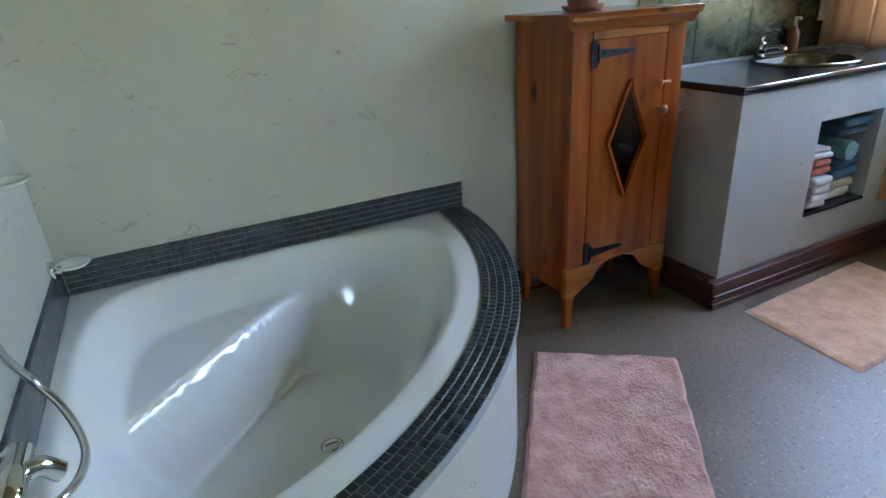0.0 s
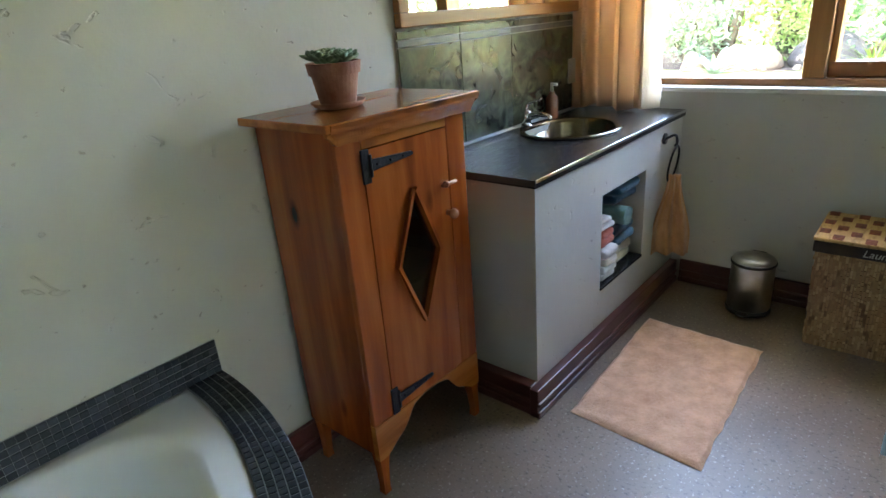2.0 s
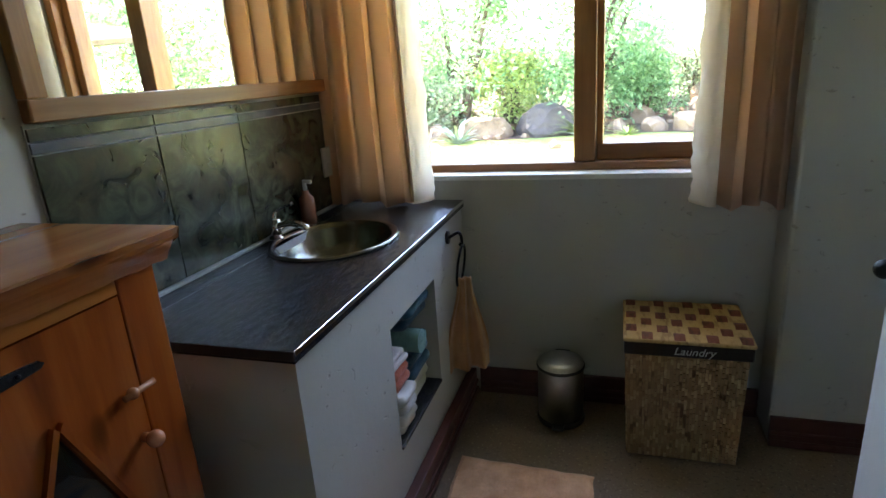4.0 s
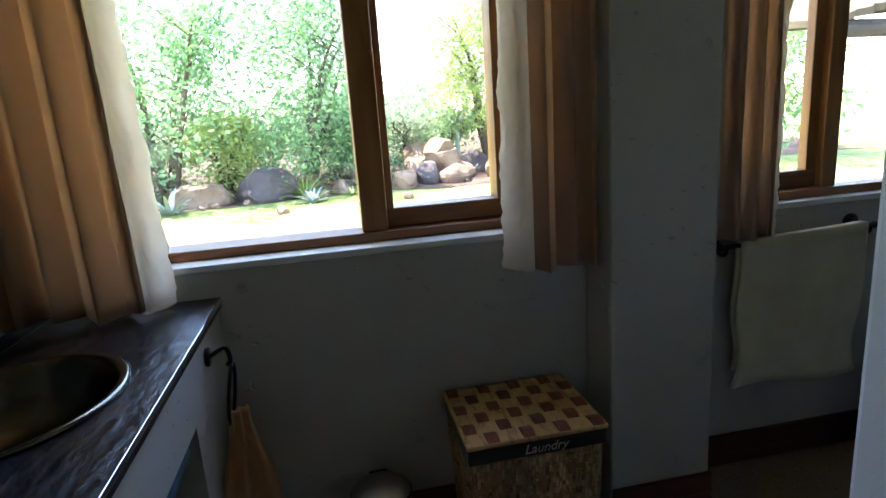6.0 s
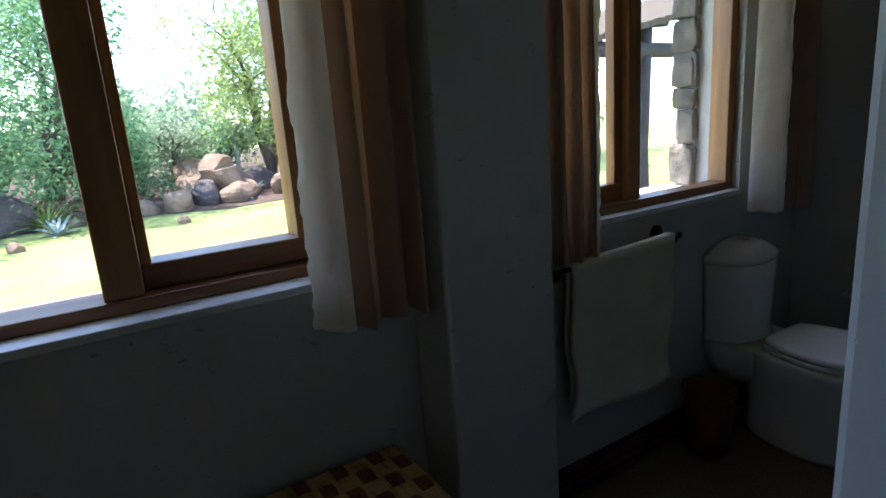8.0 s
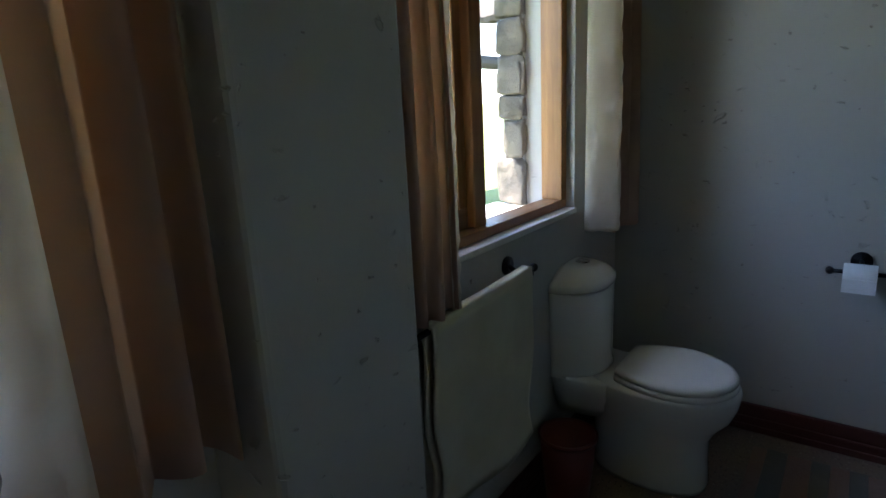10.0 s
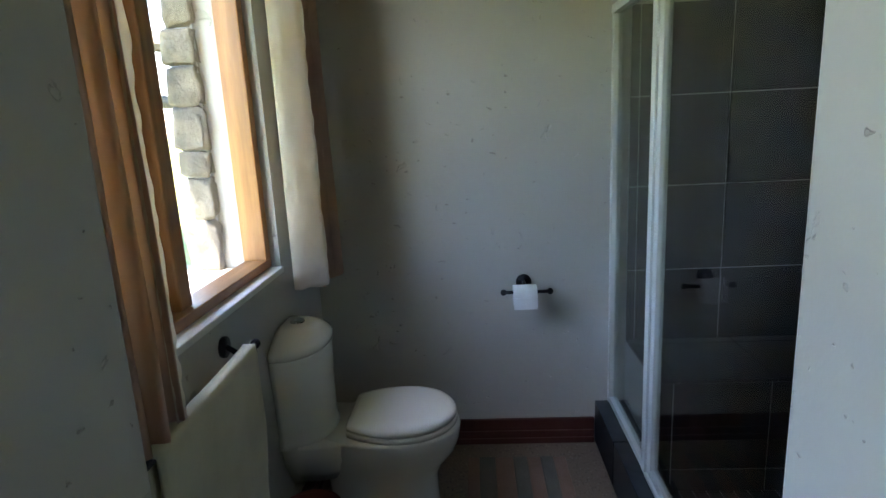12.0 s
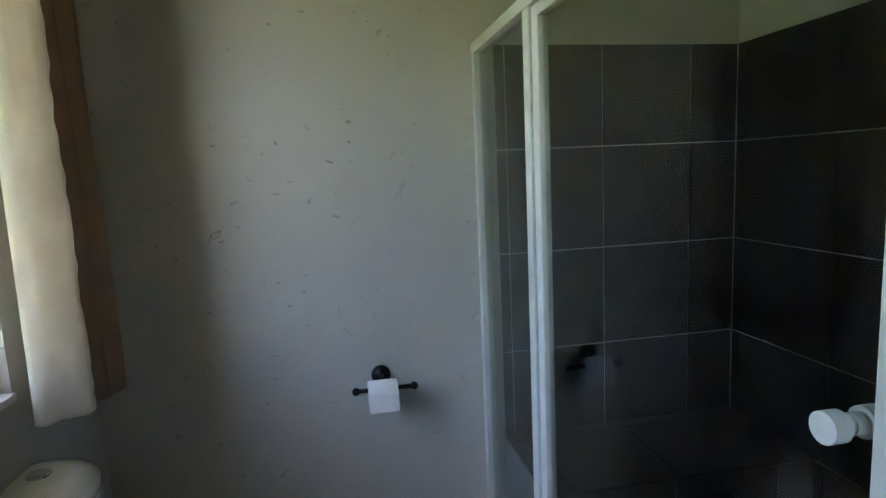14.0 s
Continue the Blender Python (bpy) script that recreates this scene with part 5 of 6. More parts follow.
def draped_towel():
    """A bath towel folded over the rail, its two halves hanging close together."""
    y0, y1 = 0.435, -0.065
    bm = bmesh.new()
    rows, cols = 40, 30
    def path(s):
        # s from 0 (front hem) over the rail to 1 (back hem)
        if s < 0.5:
            t = s / 0.47
            return (3.655 + 0.006, 0.36 + (0.915 - 0.36) * min(1, t)) if t <= 1 else (3.655 + (s - 0.47) / 0.06 * 0.04 + 0.006, 0.922)
        t = (s - 0.53) / 0.47
        return (3.70, 0.915 - (0.915 - 0.42) * max(0, t)) if t >= 0 else (3.655 + (s - 0.47) / 0.06 * 0.04 + 0.006, 0.922)
    def pt(i, j, off):
        s, t = i / rows, j / cols
        x, z = path(s)
        low = 1 - smoothstep(0.36, 0.92, z)
        x += 0.010 * math.sin(t * 7 + 0.6) * low - off + 0.004 * noise.noise(Vector((t * 4, z * 5, 2)))
        y = y0 + (y1 - y0) * t + 0.02 * low * math.sin(z * 16) * (1 if t > 0.5 else -1) * abs(2 * t - 1)
        z += 0.012 * math.sin(t * 6) * low - 0.02 * (1 - t) * (1 - low)
        return (x, y, z)
    A = [[bm.verts.new(pt(i, j, 0.007)) for j in range(cols + 1)] for i in range(rows + 1)]
    for i in range(rows):
        for j in range(cols):
            bm.faces.new((A[i][j], A[i][j + 1], A[i + 1][j + 1], A[i + 1][j]))
    bmesh.ops.recalc_face_normals(bm, faces=bm.faces)
    ob = single("cream_bath_towel", bm, TOWEL_WHITE, "cream bath towel draped over an iron rail", "towel", "", "", True)
    ob.modifiers.new("cloth", "SOLIDIFY").thickness = 0.011


draped_towel()


def roll_holder():
    x, y, z = 2.846, YS, 0.775
    ob = thing("toilet_roll_holder", (x, y, z), "black wrought iron toilet roll holder on the wall", "roll holder")
    part("plate", tube([(x, y, z + 0.005), (x, y + 0.01, z + 0.005)], 0.034, 24), IRON, ob, "", True)
    part("arm", tube([(x, y + 0.01, z + 0.005), (x, y + 0.05, z - 0.0), (x, y + 0.075, z - 0.02)], 0.008), IRON, ob, "", True)
    part("bar", tube([(x + 0.085, y + 0.075, z - 0.022), (x - 0.10, y + 0.075, z - 0.022)], 0.008), IRON, ob, "", True)
    for dx in (0.092, -0.107):
        part("finial", ball((x + dx, y + 0.075, z - 0.022), 0.014), IRON, ob, "", True)
    r = thing("toilet_roll", (x, y + 0.075, z - 0.05), "white toilet paper roll on an iron holder", "toilet roll")
    cx, n = x + 0.002, 40
    bm = loft([[(xx, y + 0.08 + rad * math.cos(2 * math.pi * i / n), z - 0.034 + rad * math.sin(2 * math.pi * i / n)) for i in range(n)] for xx, rad in ((cx - 0.05, 0.02), (cx - 0.05, 0.044), (cx - 0.049, 0.045), (cx + 0.049, 0.045), (cx + 0.05, 0.044), (cx + 0.05, 0.02), (cx - 0.05, 0.02))], True, False)
    part("roll", bm, PAPER, r, "", True)
    part("sheet", box(cx - 0.05, cx + 0.05, y + 0.125, y + 0.1265, z - 0.085, z - 0.034), PAPER, r, "loose end of paper")


roll_holder()


def toilet_mat():
    ob = thing("toilet_mat", (2.95, -0.6, 0), "grey and brown striped mat before the toilet", "mat")
    xs = [2.69, 2.745, 2.80, 2.86, 2.92, 3.0, 3.07, 3.12]
    for k, (a, b) in enumerate(zip(xs, xs[1:])):
        part("stripe", box(a, b, -0.94, -0.18, 0.001, 0.010 + 0.003 * (k % 2), 0.002), MAT_GREY if k % 2 else MAT_BROWN, ob)


MAT_GREY = cloth_material("grey_pile", (0.10, 0.09, 0.075), (0.15, 0.135, 0.11), weave=160, bump=0.8)
MAT_BROWN = cloth_material("brown_pile", (0.20, 0.11, 0.075), (0.27, 0.16, 0.11), weave=160, bump=0.8)
toilet_mat()


# ---- shower ----
SX, SY1, CURB = 2.455, 0.46, 0.20


def shower():
    base = thing("shower_curb", (SX + 0.02, -0.3, 0), "raised shower curb faced with dark slate tiles", "curb", "", "structure")
    part("core", box(2.405, 2.522, YS + 0.001, SY1 - 0.001, 0.0, CURB - 0.012), GROUT, base, "pale grout bed")
    ys = [YS, -0.735, -0.375, -0.015, 0.345, SY1]
    for a, b in zip(ys, ys[1:]):
        part("tile", box(2.52, 2.531, a + 0.003, b - 0.002, 0.002, CURB - 0.004, 0.0015), SLATE_SHOWER, base)
        part("tile", box(2.40, 2.531, a + 0.003, b - 0.002, CURB - 0.013, CURB, 0.0015), SLATE_SHOWER, base)
        part("tile", box(2.398, 2.406, a + 0.003, b - 0.002, 0.02, CURB - 0.013), SLATE_SHOWER, base)
    tray = thing("shower_floor", (1.92, -0.3, 0), "dark slate mosaic shower floor", "", "", "structure")
    part("tray", box(1.45, 2.40, YS, SY1, 0.0, 0.02), GROUT, tray)
    bm = bmesh.new()
    for i in range(18):
        for j in range(28):
            x, y = 1.455 + i * 0.0525, YS + 0.003 + j * 0.0545
            box(x, x + 0.048, y, y + 0.05, 0.018, 0.025, bm=bm)
    tagged(part("tile_field", bm, SLATE_SHOWER, tray, "small dark floor tiles"), kind="stuff")
    # wall tiles
    zs = [0.02, 0.105, 0.475, 0.813, 1.177, 1.545, 1.90]
    back = thing("shower_tiles_back", (1.92, YS, 1.0), "dark slate wall tiles with pale joints", "", "", "structure")
    part("bed", box(1.45, 2.40, YS, YS + 0.006, 0.02, 1.90), GROUT, back, "pale grout bed")
    xs = [1.462, 1.652, 2.0, 2.362, 2.40]
    for a, b in zip(xs, xs[1:]):
        for c, d in zip(zs, zs[1:]):
            part("tile", box(a + 0.0022, b - 0.0022, YS + 0.003, YS + 0.0115, c + 0.0022, d - 0.0022, 0.001), SLATE_SHOWER, back)
    west = thing("shower_tiles_west", (1.45, -0.3, 1.0), "dark slate wall tiles with pale joints", "", "", "structure")
    part("bed", box(1.45, 1.456, YS, SY1, 0.02, 1.90), GROUT, west, "pale grout bed")
    yy = [YS + 0.012, -1.03, -0.625, -0.265, 0.095, SY1 - 0.012]
    for a, b in zip(yy, yy[1:]):
        for c, d in zip(zs, zs[1:]):
            part("tile", box(1.453, 1.4615, a + 0.0022, b - 0.0022, c + 0.0022, d - 0.0022, 0.001), SLATE_SHOWER, west)
    north = thing("shower_tiles_north", (1.92, SY1, 1.0), "dark slate wall tiles with pale joints", "", "", "structure")
    part("bed", box(1.45, 2.40, SY1 - 0.006, SY1, 0.02, 1.90), GROUT, north, "pale grout bed")
    for a, b in zip(xs, xs[1:]):
        for c, d in zip(zs, zs[1:]):
            part("tile", box(a + 0.0022, b - 0.0022, SY1 - 0.0115, SY1 - 0.003, c + 0.0022, d - 0.0022, 0.001), SLATE_SHOWER, north)
    bench = thing("shower_bench", (1.92, -0.87, 0.02), "dark slate tiled bench across the shower", "bench", "", "structure")
    y1 = -0.655
    part("core", box(1.462, 2.40, YS + 0.012, y1 - 0.008, 0.026, 0.486), GROUT, bench, "pale grout bed")
    bx = [1.462, 1.575, 1.95, 2.31, 2.40]
    for a, b in zip(bx, bx[1:]):
        part("tile", box(a + 0.003, b - 0.003, YS + 0.013, YS + 0.067, 0.484, 0.496, 0.001), SLATE_SHOWER, bench)
        part("tile", box(a + 0.003, b - 0.003, YS + 0.073, y1, 0.484, 0.496, 0.001), SLATE_SHOWER, bench)
    bx = [1.462, 1.61, 1.97, 2.33, 2.40]
    for a, b in zip(bx, bx[1:]):
        for c, d in ((0.03, 0.12), (0.126, 0.480)):
            part("tile", box(a + 0.003, b - 0.003, y1 - 0.010, y1, c, d, 0.001), SLATE_SHOWER, bench)


shower()


def shower_screen():
    ob = thing("shower_screen", (SX, -0.3, CURB), "white framed glass shower screen and hinged door", "shower screen")
    z0, z1 = CURB + 0.001, 1.868
    y_p = -0.555
    part("frame", box(SX - 0.02, SX + 0.02, YS + 0.001, YS + 0.03, z0, z1, 0.003), FRAME_ALU, ob, "white aluminium wall channel")
    part("frame", box(SX - 0.02, SX + 0.02, y_p, y_p + 0.045, z0, z1, 0.003), FRAME_ALU, ob, "white aluminium post")
    part("frame", box(SX - 0.02, SX + 0.02, SY1 - 0.020, SY1 - 0.001, z0, z1, 0.003), FRAME_ALU, ob, "white aluminium jamb")
    part("head_rail", box(SX - 0.022, SX + 0.022, YS + 0.001, SY1 - 0.001, z1, z1 + 0.035, 0.003), FRAME_ALU, ob)
    part("sill_rail", box(SX - 0.018, SX + 0.018, YS + 0.03, y_p, z0, z0 + 0.03, 0.003), FRAME_ALU, ob)
    part("sill_rail", box(SX - 0.022, SX + 0.022, y_p + 0.046, SY1 - 0.021, z0, z0 + 0.014, 0.003), FRAME_ALU, ob)
    part("pane", box(SX - 0.002, SX + 0.002, YS + 0.025, y_p + 0.005, z0 + 0.025, z1), SHOWER_GLASS, ob).visible_shadow = False
    d0, d1 = y_p + 0.049, SY1 - 0.022
    door = part("door", box(SX - 0.014, SX + 0.014, d0, d0 + 0.042, z0 + 0.018, z1 - 0.004, 0.003), FRAME_ALU, ob, "white framed glass door")
    part("rail", box(SX - 0.014, SX + 0.014, d0 + 0.042, d1, z0 + 0.018, z0 + 0.05, 0.003), FRAME_ALU, door)
    part("rail", box(SX - 0.014, SX + 0.014, d0 + 0.042, d1, z1 - 0.034, z1 - 0.004, 0.003), FRAME_ALU, door)
    part("pane", box(SX - 0.002, SX + 0.002, d0 + 0.038, d1, z0 + 0.045, z1 - 0.03), SHOWER_GLASS, door).visible_shadow = False
    for s in (1, -1):
        kn = part("knob", tube([(SX + s * 0.002, 0.398, 1.203), (SX + s * 0.014, 0.398, 1.203)], 0.012, 20), FRAME_ALU, door, "white round door knob", True)
        part("cap", tube([(SX + s * (0.014 + d), 0.398, 1.203) for d in (0.0, 0.002, 0.018, 0.020)], 0.0175, 28), FRAME_ALU, kn, "", False)


shower_screen()


# ---- garden ----
GZ = -0.15


def ground():
    bm = bmesh.new()
    n = 48
    c = bm.verts.new((4, 0, GZ))
    rings = []
    for r in (6, 14, 40, 150, 800, 3000):
        rings.append([bm.verts.new((4 + r * math.cos(2 * math.pi * i / n), r * math.sin(2 * math.pi * i / n), GZ)) for i in range(n)])
    for i in range(n):
        bm.faces.new((c, rings[0][i], rings[0][(i + 1) % n]))
        for a, b in zip(rings, rings[1:]):
            bm.faces.new((a[i], b[i], b[(i + 1) % n], a[(i + 1) % n]))
    return structure("ground", bm, GRASS, "sunlit dry lawn")


ground()


def bed_edge(y):
    return 14.6 + 0.22 * math.sin(y * 1.1) + 0.12 * math.sin(y * 2.7)


def garden_bed():
    bm = bmesh.new()
    g = []
    for j in range(61):
        y = -12 + 34 * j / 60
        row = []
        for i in range(21):
            s = i / 20
            x = bed_edge(y) + 14 * s
            z = GZ + 0.01 + 0.6 * smoothstep(0.04, 0.5, s) + 0.10 * noise.noise(Vector((x * 0.8, y * 0.8, 1))) * smoothstep(0, 0.08, s)
            row.append(bm.verts.new((x, y, z)))
        g.append(row)
    for j in range(60):
        for i in range(20):
            bm.faces.new((g[j][i], g[j][i + 1], g[j + 1][i + 1], g[j + 1][i]))
    bmesh.ops.recalc_face_normals(bm, faces=bm.faces)
    return structure("garden_bed", bm, MULCH, "raised mulched garden bed behind the lawn")


garden_bed()


def bed_height(x, y):
    s = (x - bed_edge(y)) / 14
    return GZ + 0.01 + 0.6 * smoothstep(0.04, 0.5, s) if s > 0 else GZ


def bed_place(x, y):
    """Place and size in the bed, set back from the lawn."""
    k = 1.13
    return 2 + k * (x - 2), 1.77 + k * (y - 1.77), k


def boulder(x, y, sx, sy, sz, mat, label, seed, lift=0.0):
    rng = random.Random(seed)
    x, y, k = bed_place(x, y) if sx > 0.175 else (x, y, 1.0)
    sx, sy, sz = sx * k, sy * k, sz * k
    bm = bmesh.new()
    bmesh.ops.create_icosphere(bm, subdivisions=3, radius=1.0)
    cuts = [(Vector((rng.uniform(-1, 1), rng.uniform(-1, 1), rng.uniform(-0.3, 1))).normalized(), rng.uniform(0.6, 0.85)) for _ in range(9)]
    for v in bm.verts:
        for nrm, d in cuts:
            k = v.co.dot(nrm)
            if k > d:
                v.co -= nrm * (k - d)
        v.co *= 1 + 0.10 * noise.noise(v.co * 2.2 + Vector((seed, 0, 0)))
    z = bed_height(x, y) + lift
    bm.transform(Matrix.Translation((x, y, z + sz * 0.38)) @ Matrix.Rotation(rng.random() * 6, 4, "Z") @ Matrix.Diagonal((sx, sy, sz, 1)))
    return single("boulder", bm, mat, label, "rock", "garden boulders")


rk = random.Random(21)
for k, (x, y, sx, sy, sz, lift) in enumerate(((13.9, -0.75, 0.44, 0.36, 0.30, 0.0), (14.3, -0.62, 0.40, 0.36, 0.34, 0.30), (14.4, -0.55, 0.38, 0.34, 0.27, 0.62), (13.6, 0.32, 0.40, 0.30, 0.26, 0.0), (14.0, -1.85, 0.40, 0.30, 0.30, 0.05), (14.5, -2.1, 0.5, 0.4, 0.42, 0.2))):
    boulder(x, y, sx, sy, sz, ROCK, "squared tan boulder stacked in the garden bed", 80 + k, lift)
boulder(13.6, 3.1, 0.68, 0.6, 0.50, ROCK_GREY, "large grey-brown boulder in the garden bed", 1)
boulder(13.4, 4.2, 0.6, 0.5, 0.35, ROCK, "warm brown boulder in the garden bed", 2)
for k, (x, y, s, h) in enumerate(((14.0, -0.2, 0.5, 0.36), (14.3, -0.9, 0.55, 0.30), (14.1, -2.2, 0.5, 0.3), (14.9, -0.1, 0.6, 0.40), (15.0, -1.5, 0.55, 0.42), (15.6, -0.3, 0.65, 0.50), (13.6, 0.9, 0.32, 0.22), (13.7, 1.6, 0.3, 0.2), (13.3, 2.2, 0.26, 0.16), (14.4, -3.4, 0.55, 0.35), (13.2, 5.2, 0.4, 0.25), (12.8, 2.7, 0.2, 0.12), (12.9, 1.2, 0.18, 0.1), (13.3, 0.3, 0.2, 0.12), (14.6, 2.2, 0.4, 0.3), (14.8, 1.1, 0.36, 0.28), (13.5, -3.0, 0.3, 0.2), (15.2, -2.6, 0.6, 0.5), (14.6, 4.9, 0.5, 0.35), (13.0, 6.2, 0.45, 0.3))):
    boulder(x, y, s * 0.8, s * rk.uniform(0.55, 0.8), h * 0.95, ROCK if k % 4 else ROCK_GREY, "tan garden boulder in mulch", 30 + k)


for k in range(70):
    y = rk.uniform(-3.5, 6.5)
    x = bed_edge(y) + rk.uniform(0.15, 3.0)
    q = rk.uniform(0.07, 0.17)
    boulder(x, y, q, q * rk.uniform(0.6, 1.0), q * rk.uniform(0.5, 0.8), ROCK if k % 3 else ROCK_GREY, "small brown stone in the mulched bed", 200 + k)


def leaves_mesh(centres, count, size, rng, spread, droop=0.3, ratio=0.42):
    """Many small folded leaves about clump centres."""
    vs, fs = [], []
    for _ in range(count):
        c, r = centres[rng.randrange(len(centres))]
        while True:
            d = Vector((rng.uniform(-1, 1), rng.uniform(-1, 1), rng.uniform(-1, 1)))
            if 0.15 < d.length < 1:
                break
        p = Vector(c) + d * r * spread
        a = Vector((rng.uniform(-1, 1), rng.uniform(-1, 1), rng.uniform(-0.7, 0.5) - droop)).normalized()
        s = a.cross(Vector((rng.uniform(-1, 1), rng.uniform(-1, 1), rng.uniform(-1, 1)))).normalized()
        n = a.cross(s)
        L = size * rng.uniform(0.6, 1.3)
        w = L * ratio
        k = len(vs)
        vs += [p, p + a * L * 0.5 + s * w * 0.5 + n * w * 0.15, p + a * L, p + a * L * 0.5 - s * w * 0.5 + n * w * 0.15]
        fs += [(k, k + 1, k + 2), (k, k + 2, k + 3)]
    me = bpy.data.meshes.new("crown")
    me.from_pydata([tuple(v) for v in vs], [], fs)
    return me


def tree(name, x, y, height, crown_r, mat, count, size, label, seed, trunks=3, low=0.3, ratio=0.42):
    """A branching shrub or tree: tapered limbs and a crown of loose leaf clumps."""
    rng = random.Random(seed)
    x, y, grow = bed_place(x, y)
    height, crown_r, size = height * grow, crown_r * grow, size * grow
    z = bed_height(x, y) - 0.05
    ob = thing(name, (x, y, z), label, "tree" if height > 2 else "shrub", "garden planting")
    limbs, tips = bmesh.new(), []
    for t in range(trunks):
        a = rng.random() * 6.28
        base = Vector((x + 0.08 * math.cos(a), y + 0.08 * math.sin(a), z))
        top = base + Vector((crown_r * 0.55 * math.cos(a), crown_r * 0.55 * math.sin(a), height * rng.uniform(0.6, 0.8)))
        mid = base.lerp(top, 0.5) + Vector((rng.uniform(-0.2, 0.2), rng.uniform(-0.2, 0.2), 0.12 * height))
        pts = curve_points([base, base.lerp(mid, 0.5) + Vector((0.05, 0.04, 0)), mid, top], 12)
        tube(pts, 0.028 * height * 0.7 + 0.015, 8, limbs, 0.012)
        for b in range(7):
            s = pts[rng.randrange(len(pts) // 3, len(pts))]
            e = s + Vector((rng.uniform(-1, 1), rng.uniform(-1, 1), rng.uniform(0.1, 0.9))).normalized() * crown_r * rng.uniform(0.35, 0.7)
            tube(curve_points([s, s.lerp(e, 0.5) + Vector((0, 0, 0.08)), e], 6), 0.022, 6, limbs, 0.006)
            tips.append(e)
        tips.append(top)
    part("limbs", limbs, BARK, ob, "forked brown limbs")
    centres = []
    for k in range(26):
        a, e = rng.random() * 6.28, rng.uniform(-1, 1)
        rr = crown_r * rng.uniform(0.35, 1.0)
        zz = z + height * (low + (1 - low) * (0.5 + 0.5 * e))
        shrink = math.sqrt(max(0.1, 1 - (e * 0.9) ** 2))
        centres.append(((x + rr * shrink * math.cos(a), y + rr * shrink * math.sin(a), zz), crown_r * rng.uniform(0.22, 0.42)))
    for p in tips:
        centres.append((tuple(p), crown_r * 0.3))
    me = leaves_mesh(centres, count, size, rng, 1.0, 0.3, ratio)
    me.materials.append(mat)
    cr = new("crown", me)
    cr.parent, cr.matrix_parent_inverse = ob, ob.matrix_world.inverted()
    cr["label"] = "loose crown of small leaves"
    return ob


tree("garden_tree", 14.4, 5.0, 5.2, 2.3, LEAF_A, 9500, 0.14, "leafy green tree with forked trunks behind boulders", 1, 3, 0.12)
tree("garden_tree", 14.6, 2.3, 4.6, 2.0, LEAF_A, 11000, 0.13, "dense dark green tree in the garden bed", 2, 4, 0.1)
tree("garden_tree", 16.5, 7.6, 5.5, 2.4, LEAF_B, 6500, 0.15, "bright green tree at the garden's edge", 3)
tree("garden_tree", 16.0, -2.2, 4.8, 1.8, LEAF_B, 12000, 0.17, "yellow-green bamboo-like tree behind the boulders", 4, 6, 0.12, 0.22)
tree("garden_tree", 18.5, -5.5, 5.0, 2.2, LEAF_B, 7000, 0.18, "yellow-green tree at the garden's edge", 5)
tree("garden_tree", 16.0, 10.5, 5.0, 2.4, LEAF_A, 6000, 0.18, "leafy green tree at the garden's edge", 6)
tree("garden_tree", 13.1, -6.6, 5.0, 2.2, LEAF_A, 7000, 0.15, "leafy green tree beyond the lawn", 16, 3, 0.12)
tree("garden_tree", 15.2, -8.2, 5.4, 2.4, LEAF_B, 6000, 0.16, "bright green tree beyond the lawn", 17, 3, 0.12)
tree("shrub", 14.6, 3.9, 1.7, 0.9, LEAF_B, 3500, 0.12, "pale flowering shrub behind a boulder", 7, 4, 0.1)
tree("shrub", 14.9, 1.0, 1.6, 0.8, LEAF_A, 3500, 0.11, "dark green shrub in the garden bed", 8, 4, 0.05)
tree("shrub", 16.3, -0.2, 1.5, 0.9, LEAF_C, 3000, 0.11, "grey-green shrub behind boulders", 9, 4, 0.05)
tree("shrub", 14.2, 5.6, 1.3, 0.9, LEAF_C, 3000, 0.12, "grey-green shrub beside the lawn", 10, 4, 0.05)
tree("shrub", 16.6, -4.0, 1.8, 1.1, LEAF_C, 3000, 0.12, "grey-green shrub behind boulders", 11, 4, 0.05)


for k, (x, y, h, r) in enumerate(((16.4, 3.2, 1.5, 1.0), (16.2, 1.6, 1.4, 0.9), (16.9, 0.6, 1.7, 1.0), (16.6, -1.2, 1.2, 0.9), (16.9, -3.0, 1.5, 1.1), (16.3, 6.4, 1.6, 1.1), (16.8, -5.2, 1.7, 1.2), (15.8, 8.2, 1.6, 1.1))):
    tree("shrub", x, y, h, r, (LEAF_A, LEAF_C, LEAF_A)[k % 3], 2600, 0.11, "low leafy shrub at the back of the garden bed", 50 + k, 4, 0.03)


